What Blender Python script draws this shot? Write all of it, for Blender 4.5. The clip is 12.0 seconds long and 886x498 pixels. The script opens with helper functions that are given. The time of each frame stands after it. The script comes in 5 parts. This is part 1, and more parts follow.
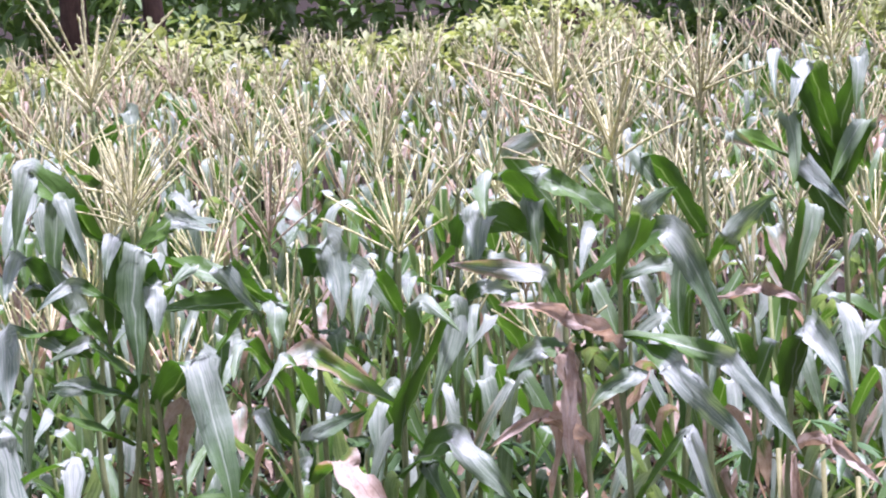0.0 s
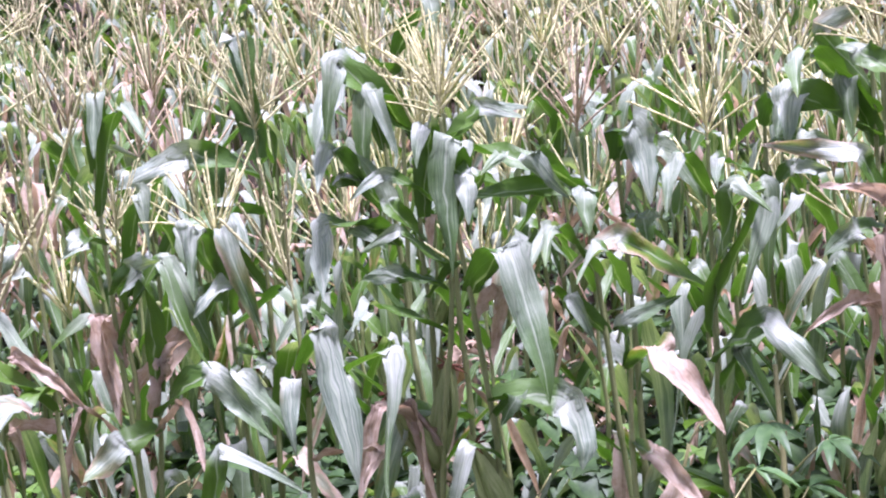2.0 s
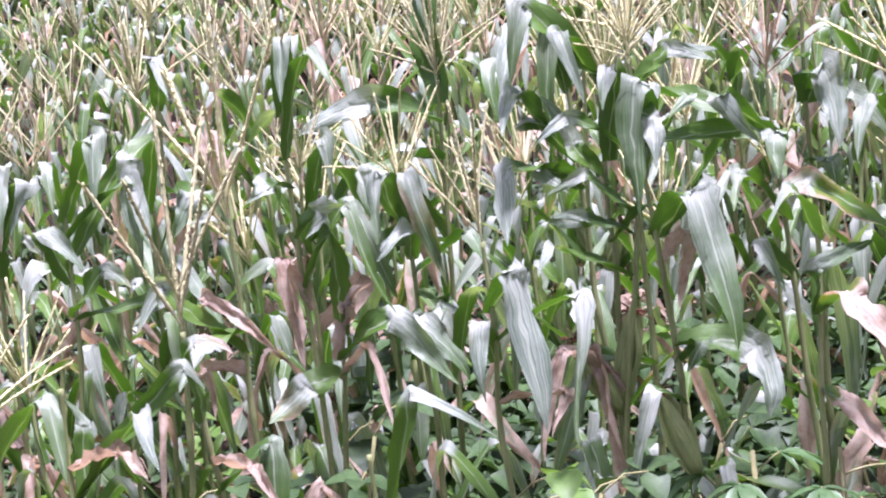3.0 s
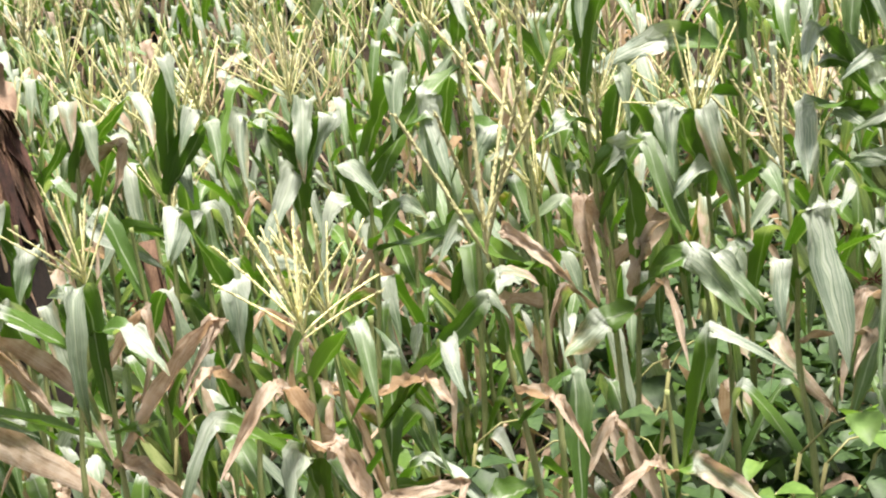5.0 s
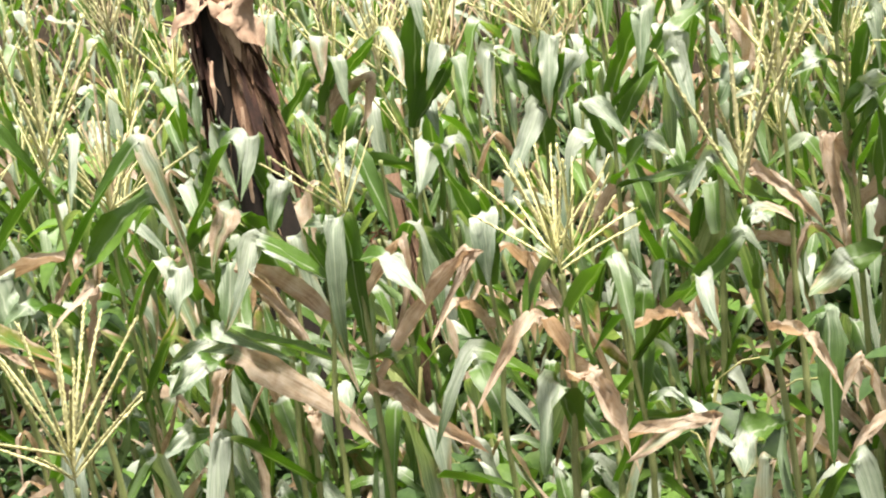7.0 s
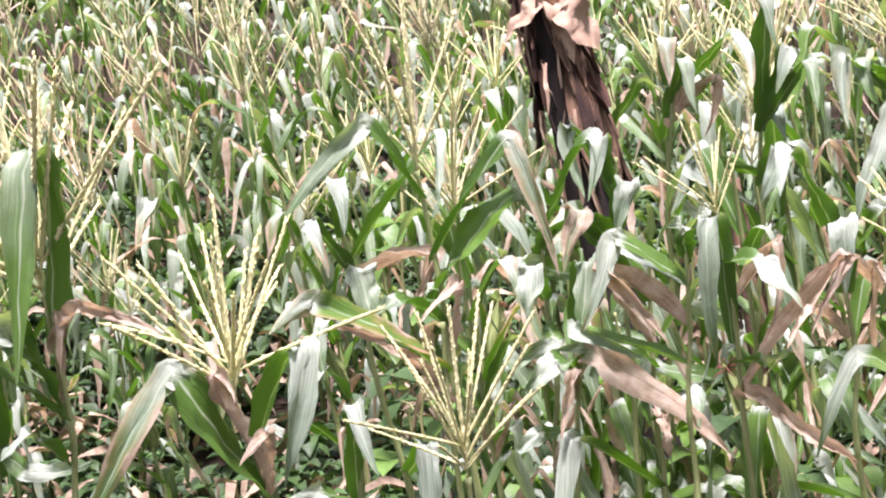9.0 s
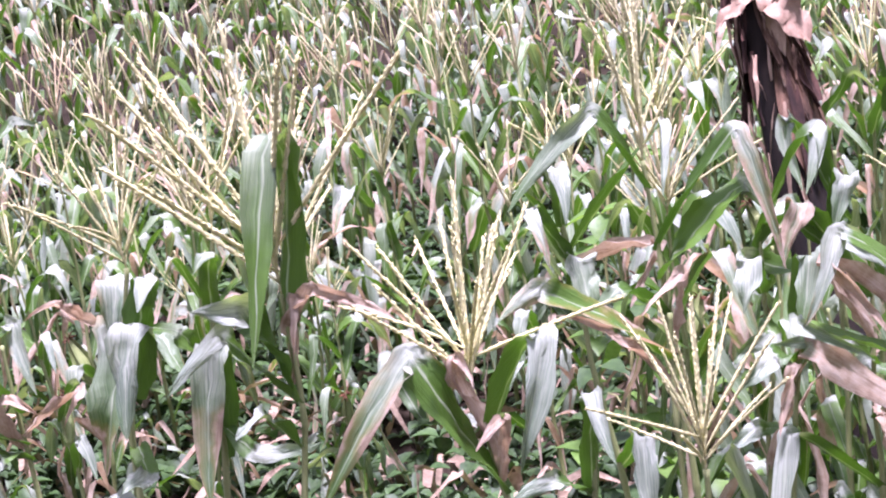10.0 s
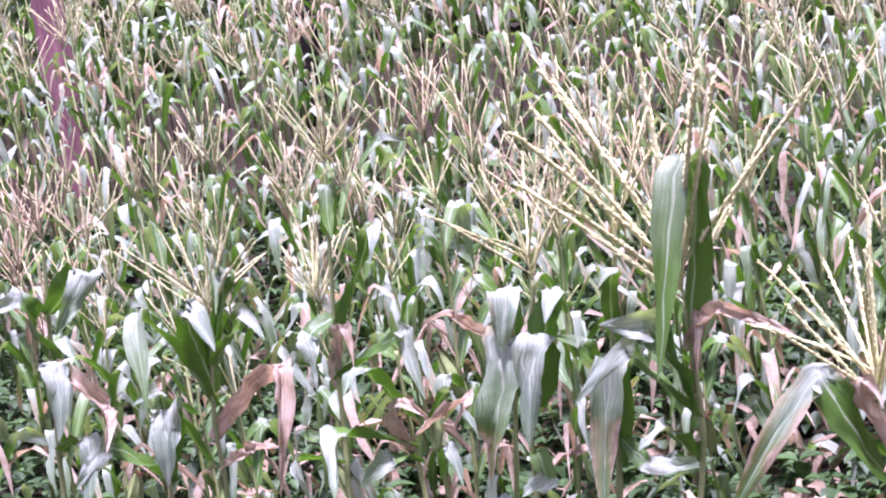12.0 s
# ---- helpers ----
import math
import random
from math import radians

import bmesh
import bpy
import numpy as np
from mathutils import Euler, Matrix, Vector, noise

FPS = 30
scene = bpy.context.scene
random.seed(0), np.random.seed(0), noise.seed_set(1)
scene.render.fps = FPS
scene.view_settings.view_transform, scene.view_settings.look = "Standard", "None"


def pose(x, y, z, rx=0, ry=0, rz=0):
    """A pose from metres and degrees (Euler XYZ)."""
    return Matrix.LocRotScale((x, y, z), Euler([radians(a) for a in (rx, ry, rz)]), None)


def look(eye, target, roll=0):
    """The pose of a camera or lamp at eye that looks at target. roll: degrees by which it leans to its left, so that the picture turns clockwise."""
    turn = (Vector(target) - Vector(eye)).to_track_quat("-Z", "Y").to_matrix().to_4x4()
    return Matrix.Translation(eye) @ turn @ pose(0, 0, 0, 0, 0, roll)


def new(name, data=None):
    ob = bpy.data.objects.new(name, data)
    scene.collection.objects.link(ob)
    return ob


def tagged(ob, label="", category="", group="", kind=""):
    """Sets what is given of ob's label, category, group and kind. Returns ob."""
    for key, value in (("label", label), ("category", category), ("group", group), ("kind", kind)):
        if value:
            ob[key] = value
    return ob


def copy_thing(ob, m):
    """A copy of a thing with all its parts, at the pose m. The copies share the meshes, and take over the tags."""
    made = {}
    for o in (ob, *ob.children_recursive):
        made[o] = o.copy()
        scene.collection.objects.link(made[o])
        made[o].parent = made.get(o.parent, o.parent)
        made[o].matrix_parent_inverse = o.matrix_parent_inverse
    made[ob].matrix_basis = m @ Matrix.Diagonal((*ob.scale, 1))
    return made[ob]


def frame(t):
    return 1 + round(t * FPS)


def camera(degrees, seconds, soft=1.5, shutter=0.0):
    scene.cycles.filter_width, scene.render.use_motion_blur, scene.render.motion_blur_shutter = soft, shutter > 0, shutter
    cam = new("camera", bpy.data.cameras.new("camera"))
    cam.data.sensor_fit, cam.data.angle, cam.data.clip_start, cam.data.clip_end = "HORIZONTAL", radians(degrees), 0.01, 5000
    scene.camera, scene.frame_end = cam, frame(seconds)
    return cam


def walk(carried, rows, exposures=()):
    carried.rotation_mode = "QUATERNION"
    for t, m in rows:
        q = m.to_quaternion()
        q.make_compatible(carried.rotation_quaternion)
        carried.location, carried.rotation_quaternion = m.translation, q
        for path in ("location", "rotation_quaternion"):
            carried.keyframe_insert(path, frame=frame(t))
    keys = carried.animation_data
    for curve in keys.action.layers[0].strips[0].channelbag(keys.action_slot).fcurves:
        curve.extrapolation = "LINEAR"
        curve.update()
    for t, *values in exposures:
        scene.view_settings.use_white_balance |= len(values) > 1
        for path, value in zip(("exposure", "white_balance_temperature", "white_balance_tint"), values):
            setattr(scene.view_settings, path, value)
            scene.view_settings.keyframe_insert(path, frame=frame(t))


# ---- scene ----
# Camera: held by hand at 2.5 m over a maize field, it swings slowly to the left.
cam = camera(26.7, 12.0, soft=2.15)
EYE_Z = 2.3
PATH = (
    (0.0, 0.135, 0.166, 0.193, -25.092, -8.827, -3.999),
    (0.5, 0.129, 0.170, 0.196, -24.116, -9.439, -4.747),
    (1.0, 0.108, 0.184, 0.203, -21.695, -10.337, -5.515),
    (1.5, 0.089, 0.210, 0.198, -18.630, -10.784, -6.056),
    (2.0, 0.061, 0.230, 0.224, -16.441, -11.959, -6.714),
    (2.5, 0.043, 0.245, 0.215, -14.471, -12.539, -7.111),
    (3.0, -0.014, 0.263, 0.208, -11.575, -12.793, -7.644),
    (3.5, -0.041, 0.253, 0.214, -9.069, -13.200, -8.268),
    (3.7, -0.039, 0.257, 0.215, -8.083, -13.137, -8.647),
    (5.3, -0.090, 0.247, 0.206, -2.006, -13.478, -8.518),
    (5.5, -0.097, 0.243, 0.205, -1.491, -13.513, -8.451),
    (6.0, -0.129, 0.226, 0.215, -0.397, -14.019, -8.367),
    (6.5, -0.145, 0.230, 0.210, 1.642, -14.295, -8.697),
    (7.0, -0.154, 0.203, 0.221, 4.075, -14.242, -9.356),
    (7.2, -0.162, 0.202, 0.222, 5.124, -14.076, -9.532),
    (8.8, -0.350, 0.214, 0.228, 11.361, -12.739, -9.540),
    (9.0, -0.365, 0.199, 0.226, 12.152, -12.576, -9.693),
    (9.5, -0.432, 0.171, 0.239, 14.626, -12.419, -9.543),
    (10.0, -0.475, 0.179, 0.234, 17.395, -11.900, -9.796),
    (10.5, -0.500, 0.156, 0.244, 20.148, -11.206, -10.089),
    (11.0, -0.516, 0.126, 0.249, 22.185, -10.513, -9.928),
    (11.5, -0.546, 0.081, 0.255, 24.308, -9.939, -9.675),
    (12.0, -0.565, 0.030, 0.272, 27.346, -9.580, -9.816),
)


def held(x, y, z, yaw, pitch, roll):
    a, b = radians(yaw), radians(pitch)
    way = Vector((-math.sin(a) * math.cos(b), math.cos(a) * math.cos(b), math.sin(b)))
    eye = Vector((x, y, z + EYE_Z))
    return look(eye, eye + way, roll)


walk(cam, [(t, held(*row)) for t, *row in PATH], exposures=(
    (0.0, 1.47, 5350, 45), (1.5, 1.55, 5420, 45), (3.0, 1.6, 5500, 46), (3.7, 1.6, 5750, 40), (5.3, 1.58, 6750, 13), (7.2, 1.64, 6850, 12), (8.8, 1.72, 6250, 25), (9.6, 1.74, 5650, 48), (12.0, 1.72, 5400, 54)))

# ---- light: bright overcast, a veiled sun high over the field ----
SUN_EL, SUN_AZ = radians(80), radians(140)
world = bpy.data.worlds.new("overcast_sky")
scene.world = world
world.use_nodes = True
wn, wl = world.node_tree.nodes, world.node_tree.links
sky = wn.new("ShaderNodeTexSky")
sky.sky_type, sky.sun_disc, sky.sun_elevation, sky.sun_rotation = "NISHITA", False, SUN_EL, SUN_AZ
sky.air_density, sky.dust_density = 1.0, 4.0
veil = wn.new("ShaderNodeMixRGB")
veil.inputs["Fac"].default_value = 0.82
veil.inputs["Color2"].default_value = (5.6, 5.8, 6.0, 1)
wl.new(sky.outputs["Color"], veil.inputs["Color1"])
wl.new(veil.outputs["Color"], wn["Background"].inputs["Color"])
wn["Background"].inputs["Strength"].default_value = 0.056
sun_data = bpy.data.lights.new("sun", "SUN")
sun_data.energy, sun_data.angle, sun_data.color = 4.6, radians(9), (1.0, 0.96, 0.9)
sun = new("sun", sun_data)
sun.matrix_world = look((math.sin(SUN_AZ) * math.cos(SUN_EL) * 30, math.cos(SUN_AZ) * math.cos(SUN_EL) * 30, math.sin(SUN_EL) * 30), (0, 0, 0))


# ---- materials ----
def material(name, rough=0.5, spec=0.5):
    m = bpy.data.materials.new(name)
    m.use_nodes = True
    b = m.node_tree.nodes["Principled BSDF"]
    b.inputs["Roughness"].default_value = rough
    b.inputs["Specular IOR Level"].default_value = spec
    return m, m.node_tree.nodes, m.node_tree.links, b


def math_node(n, l, op, a, b=None, clamp=False):
    k = n.new("ShaderNodeMath")
    k.operation, k.use_clamp = op, clamp
    for i, v in enumerate((a, b)):
        if v is None:
            continue
        if isinstance(v, (int, float)):
            k.inputs[i].default_value = v
        else:
            l.new(v, k.inputs[i])
    return k.outputs[0]


def mix(n, l, fac, a, b, mode="MIX"):
    k = n.new("ShaderNodeMixRGB")
    k.blend_type = mode
    for i, v in enumerate((fac, a, b)):
        if isinstance(v, (int, float)):
            k.inputs[i].default_value = v
        elif isinstance(v, tuple):
            k.inputs[i].default_value = (*v, 1)
        else:
            l.new(v, k.inputs[i])
    return k.outputs[0]


def noise_tex(n, l, scale, vec=None, detail=4.0, rough=0.55):
    k = n.new("ShaderNodeTexNoise")
    k.inputs["Scale"].default_value, k.inputs["Detail"].default_value, k.inputs["Roughness"].default_value = scale, detail, rough
    if vec is not None:
        l.new(vec, k.inputs["Vector"])
    return k.outputs["Fac"]


def ramp(n, l, fac, *stops):
    k = n.new("ShaderNodeValToRGB")
    while len(k.color_ramp.elements) < len(stops):
        k.color_ramp.elements.new(0.5)
    for e, (p, c) in zip(k.color_ramp.elements, stops):
        e.position, e.color = p, (*c, 1) if isinstance(c, tuple) else (c, c, c, 1)
    l.new(fac, k.inputs["Fac"])
    return k.outputs["Color"]


def chance(n, island):
    if island:
        return n.new("ShaderNodeNewGeometry").outputs["Random Per Island"]
    return n.new("ShaderNodeObjectInfo").outputs["Random"]


def leaf_material(name, dry, island=False, wax_sheen=0.9, silver=0.0, greens=((0.030, 0.078, 0.007), (0.088, 0.172, 0.014))):
    """A maize blade: green with pale midrib and fine veins; the dry share browns from the tip and the margins."""
    m, n, l, b = material(name, 0.36, 0.55)
    b.inputs["Coat Weight"].default_value, b.inputs["Coat Roughness"].default_value, b.inputs["Coat IOR"].default_value = 0.22, 0.42, 1.5
    uv = n.new("ShaderNodeUVMap").outputs["UV"]
    sep = n.new("ShaderNodeSeparateXYZ")
    l.new(uv, sep.inputs[0])
    u, v = sep.outputs["X"], sep.outputs["Y"]
    r = chance(n, island)
    pos = n.new("ShaderNodeNewGeometry").outputs["Position"]
    base = mix(n, l, r, greens[0], greens[1])
    mott = noise_tex(n, l, 9.0, pos)
    base = mix(n, l, math_node(n, l, "MULTIPLY", mott, 0.6), base, (0.07, 0.14, 0.018))
    # veins run along the blade
    wave = n.new("ShaderNodeTexNoise")
    comb = n.new("ShaderNodeCombineXYZ")
    l.new(math_node(n, l, "MULTIPLY", u, 34.0), comb.inputs[0])
    l.new(math_node(n, l, "MULTIPLY", v, 4.2), comb.inputs[1])
    l.new(math_node(n, l, "MULTIPLY", r, 37.0), comb.inputs[2])
    l.new(comb.outputs[0], wave.inputs["Vector"])
    wave.inputs["Scale"].default_value = 1.0
    vein = wave.outputs["Fac"]
    base = mix(n, l, ramp(n, l, vein, (0.4, 0.0), (0.7, 0.35)), base, (0.10, 0.20, 0.03))
    # waxy grey bloom with painted sky sheen from bend to tip, uneven and streaked
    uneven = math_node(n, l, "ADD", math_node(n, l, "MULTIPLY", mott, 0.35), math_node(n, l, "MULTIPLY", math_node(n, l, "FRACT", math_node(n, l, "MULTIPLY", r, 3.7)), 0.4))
    bloom_sheen = math_node(n, l, "ADD", ramp(n, l, v, (0.36, 0.0), (0.47, 0.72), (0.62, 0.66), (1.0, 0.42)), uneven)
    bloom_sheen = ramp(n, l, bloom_sheen, (0.66 - silver, 0.0), (0.98 - silver, wax_sheen))
    # palest on the bend: a highlight put into the colour
    sheen_tone = math_node(n, l, "ADD", math_node(n, l, "ADD", math_node(n, l, "MULTIPLY", vein, 0.75), math_node(n, l, "MULTIPLY", mott, 0.3)), ramp(n, l, v, (0.42, 0.10), (0.56, 0.16), (0.85, -0.0)))
    base = mix(n, l, bloom_sheen, base, ramp(n, l, sheen_tone, (0.40, (0.09, 0.145, 0.09)), (0.56, (0.215, 0.26, 0.195)), (0.74, (0.38, 0.41, 0.345))))
    off = math_node(n, l, "ABSOLUTE", math_node(n, l, "SUBTRACT", u, 0.5))
    rib = math_node(n, l, "SUBTRACT", 1.0, math_node(n, l, "MULTIPLY", off, 22.0), True)
    base = mix(n, l, math_node(n, l, "MULTIPLY", rib, 0.7), base, (0.42, 0.47, 0.36))
    # dry parts
    blot = noise_tex(n, l, 4.2, pos, 5.0, 0.6)
    edge = math_node(n, l, "MULTIPLY", off, 0.3)
    tip = math_node(n, l, "MULTIPLY", v, 0.36)
    own = math_node(n, l, "MULTIPLY", math_node(n, l, "FRACT", math_node(n, l, "MULTIPLY", r, 7.31)), 0.22)
    amount = math_node(n, l, "ADD", math_node(n, l, "ADD", blot, edge), math_node(n, l, "ADD", tip, own))
    lim = 1.09 - dry
    mask = ramp(n, l, math_node(n, l, "SUBTRACT", amount, lim - 0.5), (0.47, 0.0), (0.53, 1.0))
    fade = math_node(n, l, "ADD", math_node(n, l, "MULTIPLY", vein, 0.4), math_node(n, l, "MULTIPLY", noise_tex(n, l, 22.0, pos, 6.0, 0.65), 0.6))
    straw = ramp(n, l, fade, (0.36, (0.20, 0.115, 0.06)), (0.47, (0.43, 0.325, 0.22)), (0.60, (0.57, 0.49, 0.39)))
    straw = mix(n, l, ramp(n, l, noise_tex(n, l, 13.0, pos, 5.0, 0.65), (0.54, 0.0), (0.70, 0.6)), straw, (0.27, 0.16, 0.08))
    straw = mix(n, l, math_node(n, l, "MULTIPLY", mott, 0.4), straw, (0.46, 0.37, 0.29))
    rim = ramp(n, l, math_node(n, l, "SUBTRACT", amount, lim - 0.5), (0.40, 0.0), (0.47, 1.0), (0.55, 0.0))
    col = mix(n, l, mask, base, straw)
    col = mix(n, l, math_node(n, l, "MULTIPLY", rim, 0.35), col, (0.26, 0.17, 0.04))
    l.new(col, b.inputs["Base Color"])
    rgh = n.new("ShaderNodeMapRange")
    l.new(mask, rgh.inputs[0])
    rgh.inputs[3].default_value, rgh.inputs[4].default_value = 0.45, 0.6
    l.new(rgh.outputs[0], b.inputs["Roughness"])
    bump = n.new("ShaderNodeBump")
    bump.inputs["Strength"].default_value, bump.inputs["Distance"].default_value = 0.6, 0.004
    l.new(math_node(n, l, "ADD", math_node(n, l, "MULTIPLY", vein, 0.9), noise_tex(n, l, 28.0, pos, 3.0)), bump.inputs["Height"])
    l.new(bump.outputs[0], b.inputs["Normal"])
    thin = n.new("ShaderNodeBsdfTranslucent")
    l.new(mix(n, l, 1.0, col, mix(n, l, mask, (1.75, 2.2, 0.5), (1.35, 1.15, 0.9)), "MULTIPLY"), thin.inputs["Color"])
    both = n.new("ShaderNodeMixShader")
    l.new(math_node(n, l, "ADD", math_node(n, l, "MULTIPLY", mask, 0.16), 0.2), both.inputs[0])
    l.new(b.outputs[0], both.inputs[1])
    l.new(thin.outputs[0], both.inputs[2])
    l.new(both.outputs[0], n["Material Output"].inputs["Surface"])
    return m


def rough_material(name, dark, light, scale=12.0, rough=0.7, fine=90.0, relief=0.3, stretch=None, vary=0.0, thin=0.0, island=False):
    """A mottled matt surface at two scales; stretch: grain along one axis."""
    m, n, l, b = material(name, rough, 0.35)
    tc = n.new("ShaderNodeTexCoord").outputs["Object"]
    if stretch:
        mp = n.new("ShaderNodeMapping")
        mp.inputs["Scale"].default_value = stretch
        l.new(tc, mp.inputs[0])
        tc = mp.outputs[0]
    a, f = noise_tex(n, l, scale, tc), noise_tex(n, l, fine, tc, 3.0)
    both = math_node(n, l, "ADD", math_node(n, l, "MULTIPLY", a, 0.6), math_node(n, l, "MULTIPLY", f, 0.4))
    col = ramp(n, l, both, (0.32, dark), (0.68, light))
    if vary:
        k = n.new("ShaderNodeHueSaturation")
        l.new(math_node(n, l, "ADD", math_node(n, l, "MULTIPLY", chance(n, island), vary), 1 - vary / 2), k.inputs["Value"])
        l.new(col, k.inputs["Color"])
        col = k.outputs[0]
    l.new(col, b.inputs["Base Color"])
    bump = n.new("ShaderNodeBump")
    bump.inputs["Strength"].default_value, bump.inputs["Distance"].default_value = relief, 0.006
    l.new(f, bump.inputs["Height"])
    l.new(bump.outputs[0], b.inputs["Normal"])
    if thin:
        t = n.new("ShaderNodeBsdfTranslucent")
        l.new(mix(n, l, 1.0, col, (1.6, 1.7, 0.8), "MULTIPLY"), t.inputs["Color"])
        k = n.new("ShaderNodeMixShader")
        k.inputs[0].default_value = thin
        l.new(b.outputs[0], k.inputs[1])
        l.new(t.outputs[0], k.inputs[2])
        l.new(k.outputs[0], n["Material Output"].inputs["Surface"])
    return m


# the painted sheen is strongest on waxy blades, weakest on green ones
LEAF = {"g": leaf_material("maize_leaf_waxy_sheen", -0.16, False, 0.97, 0.08), "n": leaf_material("maize_leaf_green", -0.14, False, 0.75, -0.06), "p": leaf_material("maize_leaf_part_dry", 0.12, False, 0.95, 0.05), "d": leaf_material("maize_leaf_dry", 0.6)}
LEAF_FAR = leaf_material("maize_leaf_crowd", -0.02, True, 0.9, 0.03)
LEAF_DRY_FAR = leaf_material("maize_leaf_crowd_dry", 0.7, True)
STALK = rough_material("maize_stalk_green", (0.13, 0.165, 0.045), (0.34, 0.37, 0.16), 6, 0.5, 60, 0.2, (14, 14, 1.2), 0.3)
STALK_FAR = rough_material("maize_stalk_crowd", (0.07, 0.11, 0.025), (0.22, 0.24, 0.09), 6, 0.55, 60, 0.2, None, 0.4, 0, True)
TASSEL = rough_material("tassel_straw_yellow", (0.42, 0.40, 0.18), (0.74, 0.71, 0.42), 30, 0.7, 160, 0.2, None, 0.35, 0.2)
TASSEL_FAR = rough_material("tassel_crowd", (0.37, 0.34, 0.17), (0.63, 0.59, 0.36), 30, 0.75, 160, 0.2, None, 0.4, 0.2, True)
TASSEL_OLD = rough_material("tassel_old_brown", (0.38, 0.29, 0.16), (0.62, 0.51, 0.34), 30, 0.8, 160, 0.2, None, 0.3, 0.15)
HUSK = rough_material("ear_husk_green", (0.17, 0.23, 0.06), (0.36, 0.40, 0.17), 8, 0.5, 60, 0.25, (20, 20, 2), 0.25)
SILK = rough_material("ear_silk_brown", (0.06, 0.022, 0.012), (0.20, 0.075, 0.04), 40, 0.85, 200, 0.5)
SOIL = rough_material("soil_dark", (0.010, 0.008, 0.005), (0.036, 0.026, 0.017), 3.5, 0.95, 55, 0.8)
SOIL.node_tree.nodes["Principled BSDF"].inputs["Specular IOR Level"].default_value = 0.1
WEED = rough_material("weed_leaf_green", (0.014, 0.038, 0.010), (0.062, 0.115, 0.032), 14, 0.55, 70, 0.15, None, 0.8, 0.16, True)
WEED_LIGHT = rough_material("bean_leaf_light", (0.075, 0.16, 0.028), (0.17, 0.28, 0.065), 10, 0.45, 60, 0.15, None, 0.4, 0.35, True)
CASSAVA = rough_material("cassava_leaf_green", (0.04, 0.095, 0.03), (0.11, 0.19, 0.07), 10, 0.42, 60, 0.15, None, 0.4, 0.25, True)
PETIOLE = rough_material("petiole_green", (0.16, 0.17, 0.06), (0.30, 0.28, 0.12), 10, 0.5, 60, 0.15)
LITTER = rough_material("dry_litter", (0.10, 0.06, 0.032), (0.40, 0.31, 0.22), 9, 0.8, 60, 0.4, None, 0.6, 0.1, True)
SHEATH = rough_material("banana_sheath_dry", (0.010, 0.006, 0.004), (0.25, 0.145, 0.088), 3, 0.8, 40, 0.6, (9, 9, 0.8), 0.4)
SHEATH_DARK = rough_material("banana_sheath_dark", (0.008, 0.005, 0.004), (0.10, 0.045, 0.03), 3, 0.85, 40, 0.6, (9, 9, 0.8), 0.4)
SHEATH_PALE = rough_material("banana_leaf_dead", (0.20, 0.115, 0.07), (0.52, 0.38, 0.27), 4, 0.8, 60, 0.5, (8, 8, 2), 0.3)
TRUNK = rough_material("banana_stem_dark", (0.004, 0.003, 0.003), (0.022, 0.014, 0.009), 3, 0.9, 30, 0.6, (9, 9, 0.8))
PURPLE = rough_material("banana_stem_purple", (0.14, 0.05, 0.075), (0.36, 0.18, 0.19), 3, 0.55, 30, 0.3, (8, 8, 0.7))
BARK = rough_material("bark_brown", (0.03, 0.017, 0.012), (0.13, 0.075, 0.05), 5, 0.9, 40, 0.7, (6, 6, 1.5))
HEDGE = rough_material("bush_leaf_green", (0.10, 0.18, 0.06), (0.27, 0.37, 0.14), 5, 0.5, 50, 0.15, None, 0.8, 0.25, True)
VERGE = rough_material("verge_leaf_yellow_green", (0.17, 0.21, 0.075), (0.36, 0.38, 0.17), 4, 0.6, 40, 0.15, None, 0.5, 0.3, True)


# ---- shapes ----
def mesh_of(name, verts, faces, mat, uvs=None, smooth=True):
    """A mesh from arrays of corners, faces and corner coordinates."""
    me = bpy.data.meshes.new(name)
    me.from_pydata(np.asarray(verts, float).tolist(), [], faces if isinstance(faces, list) else faces.tolist())
    if uvs is not None:
        layer = me.uv_layers.new(name="UVMap")
        idx = np.empty(len(me.loops), int)
        me.loops.foreach_get("vertex_index", idx)
        layer.data.foreach_set("uv", np.asarray(uvs, float)[idx].ravel())
    me.materials.append(mat)
    if smooth:
        me.polygons.foreach_set("use_smooth", np.ones(len(me.polygons), bool))
    me.update()
    return me


def part(name, me, parent, label=""):
    ob = new(name, me)
    ob.parent = parent
    return tagged(ob, label) if label else ob


def unit(v):
    return v / (np.linalg.norm(v, axis=-1, keepdims=True) + 1e-9)


UP = np.array([0.0, 0.0, 1.0])


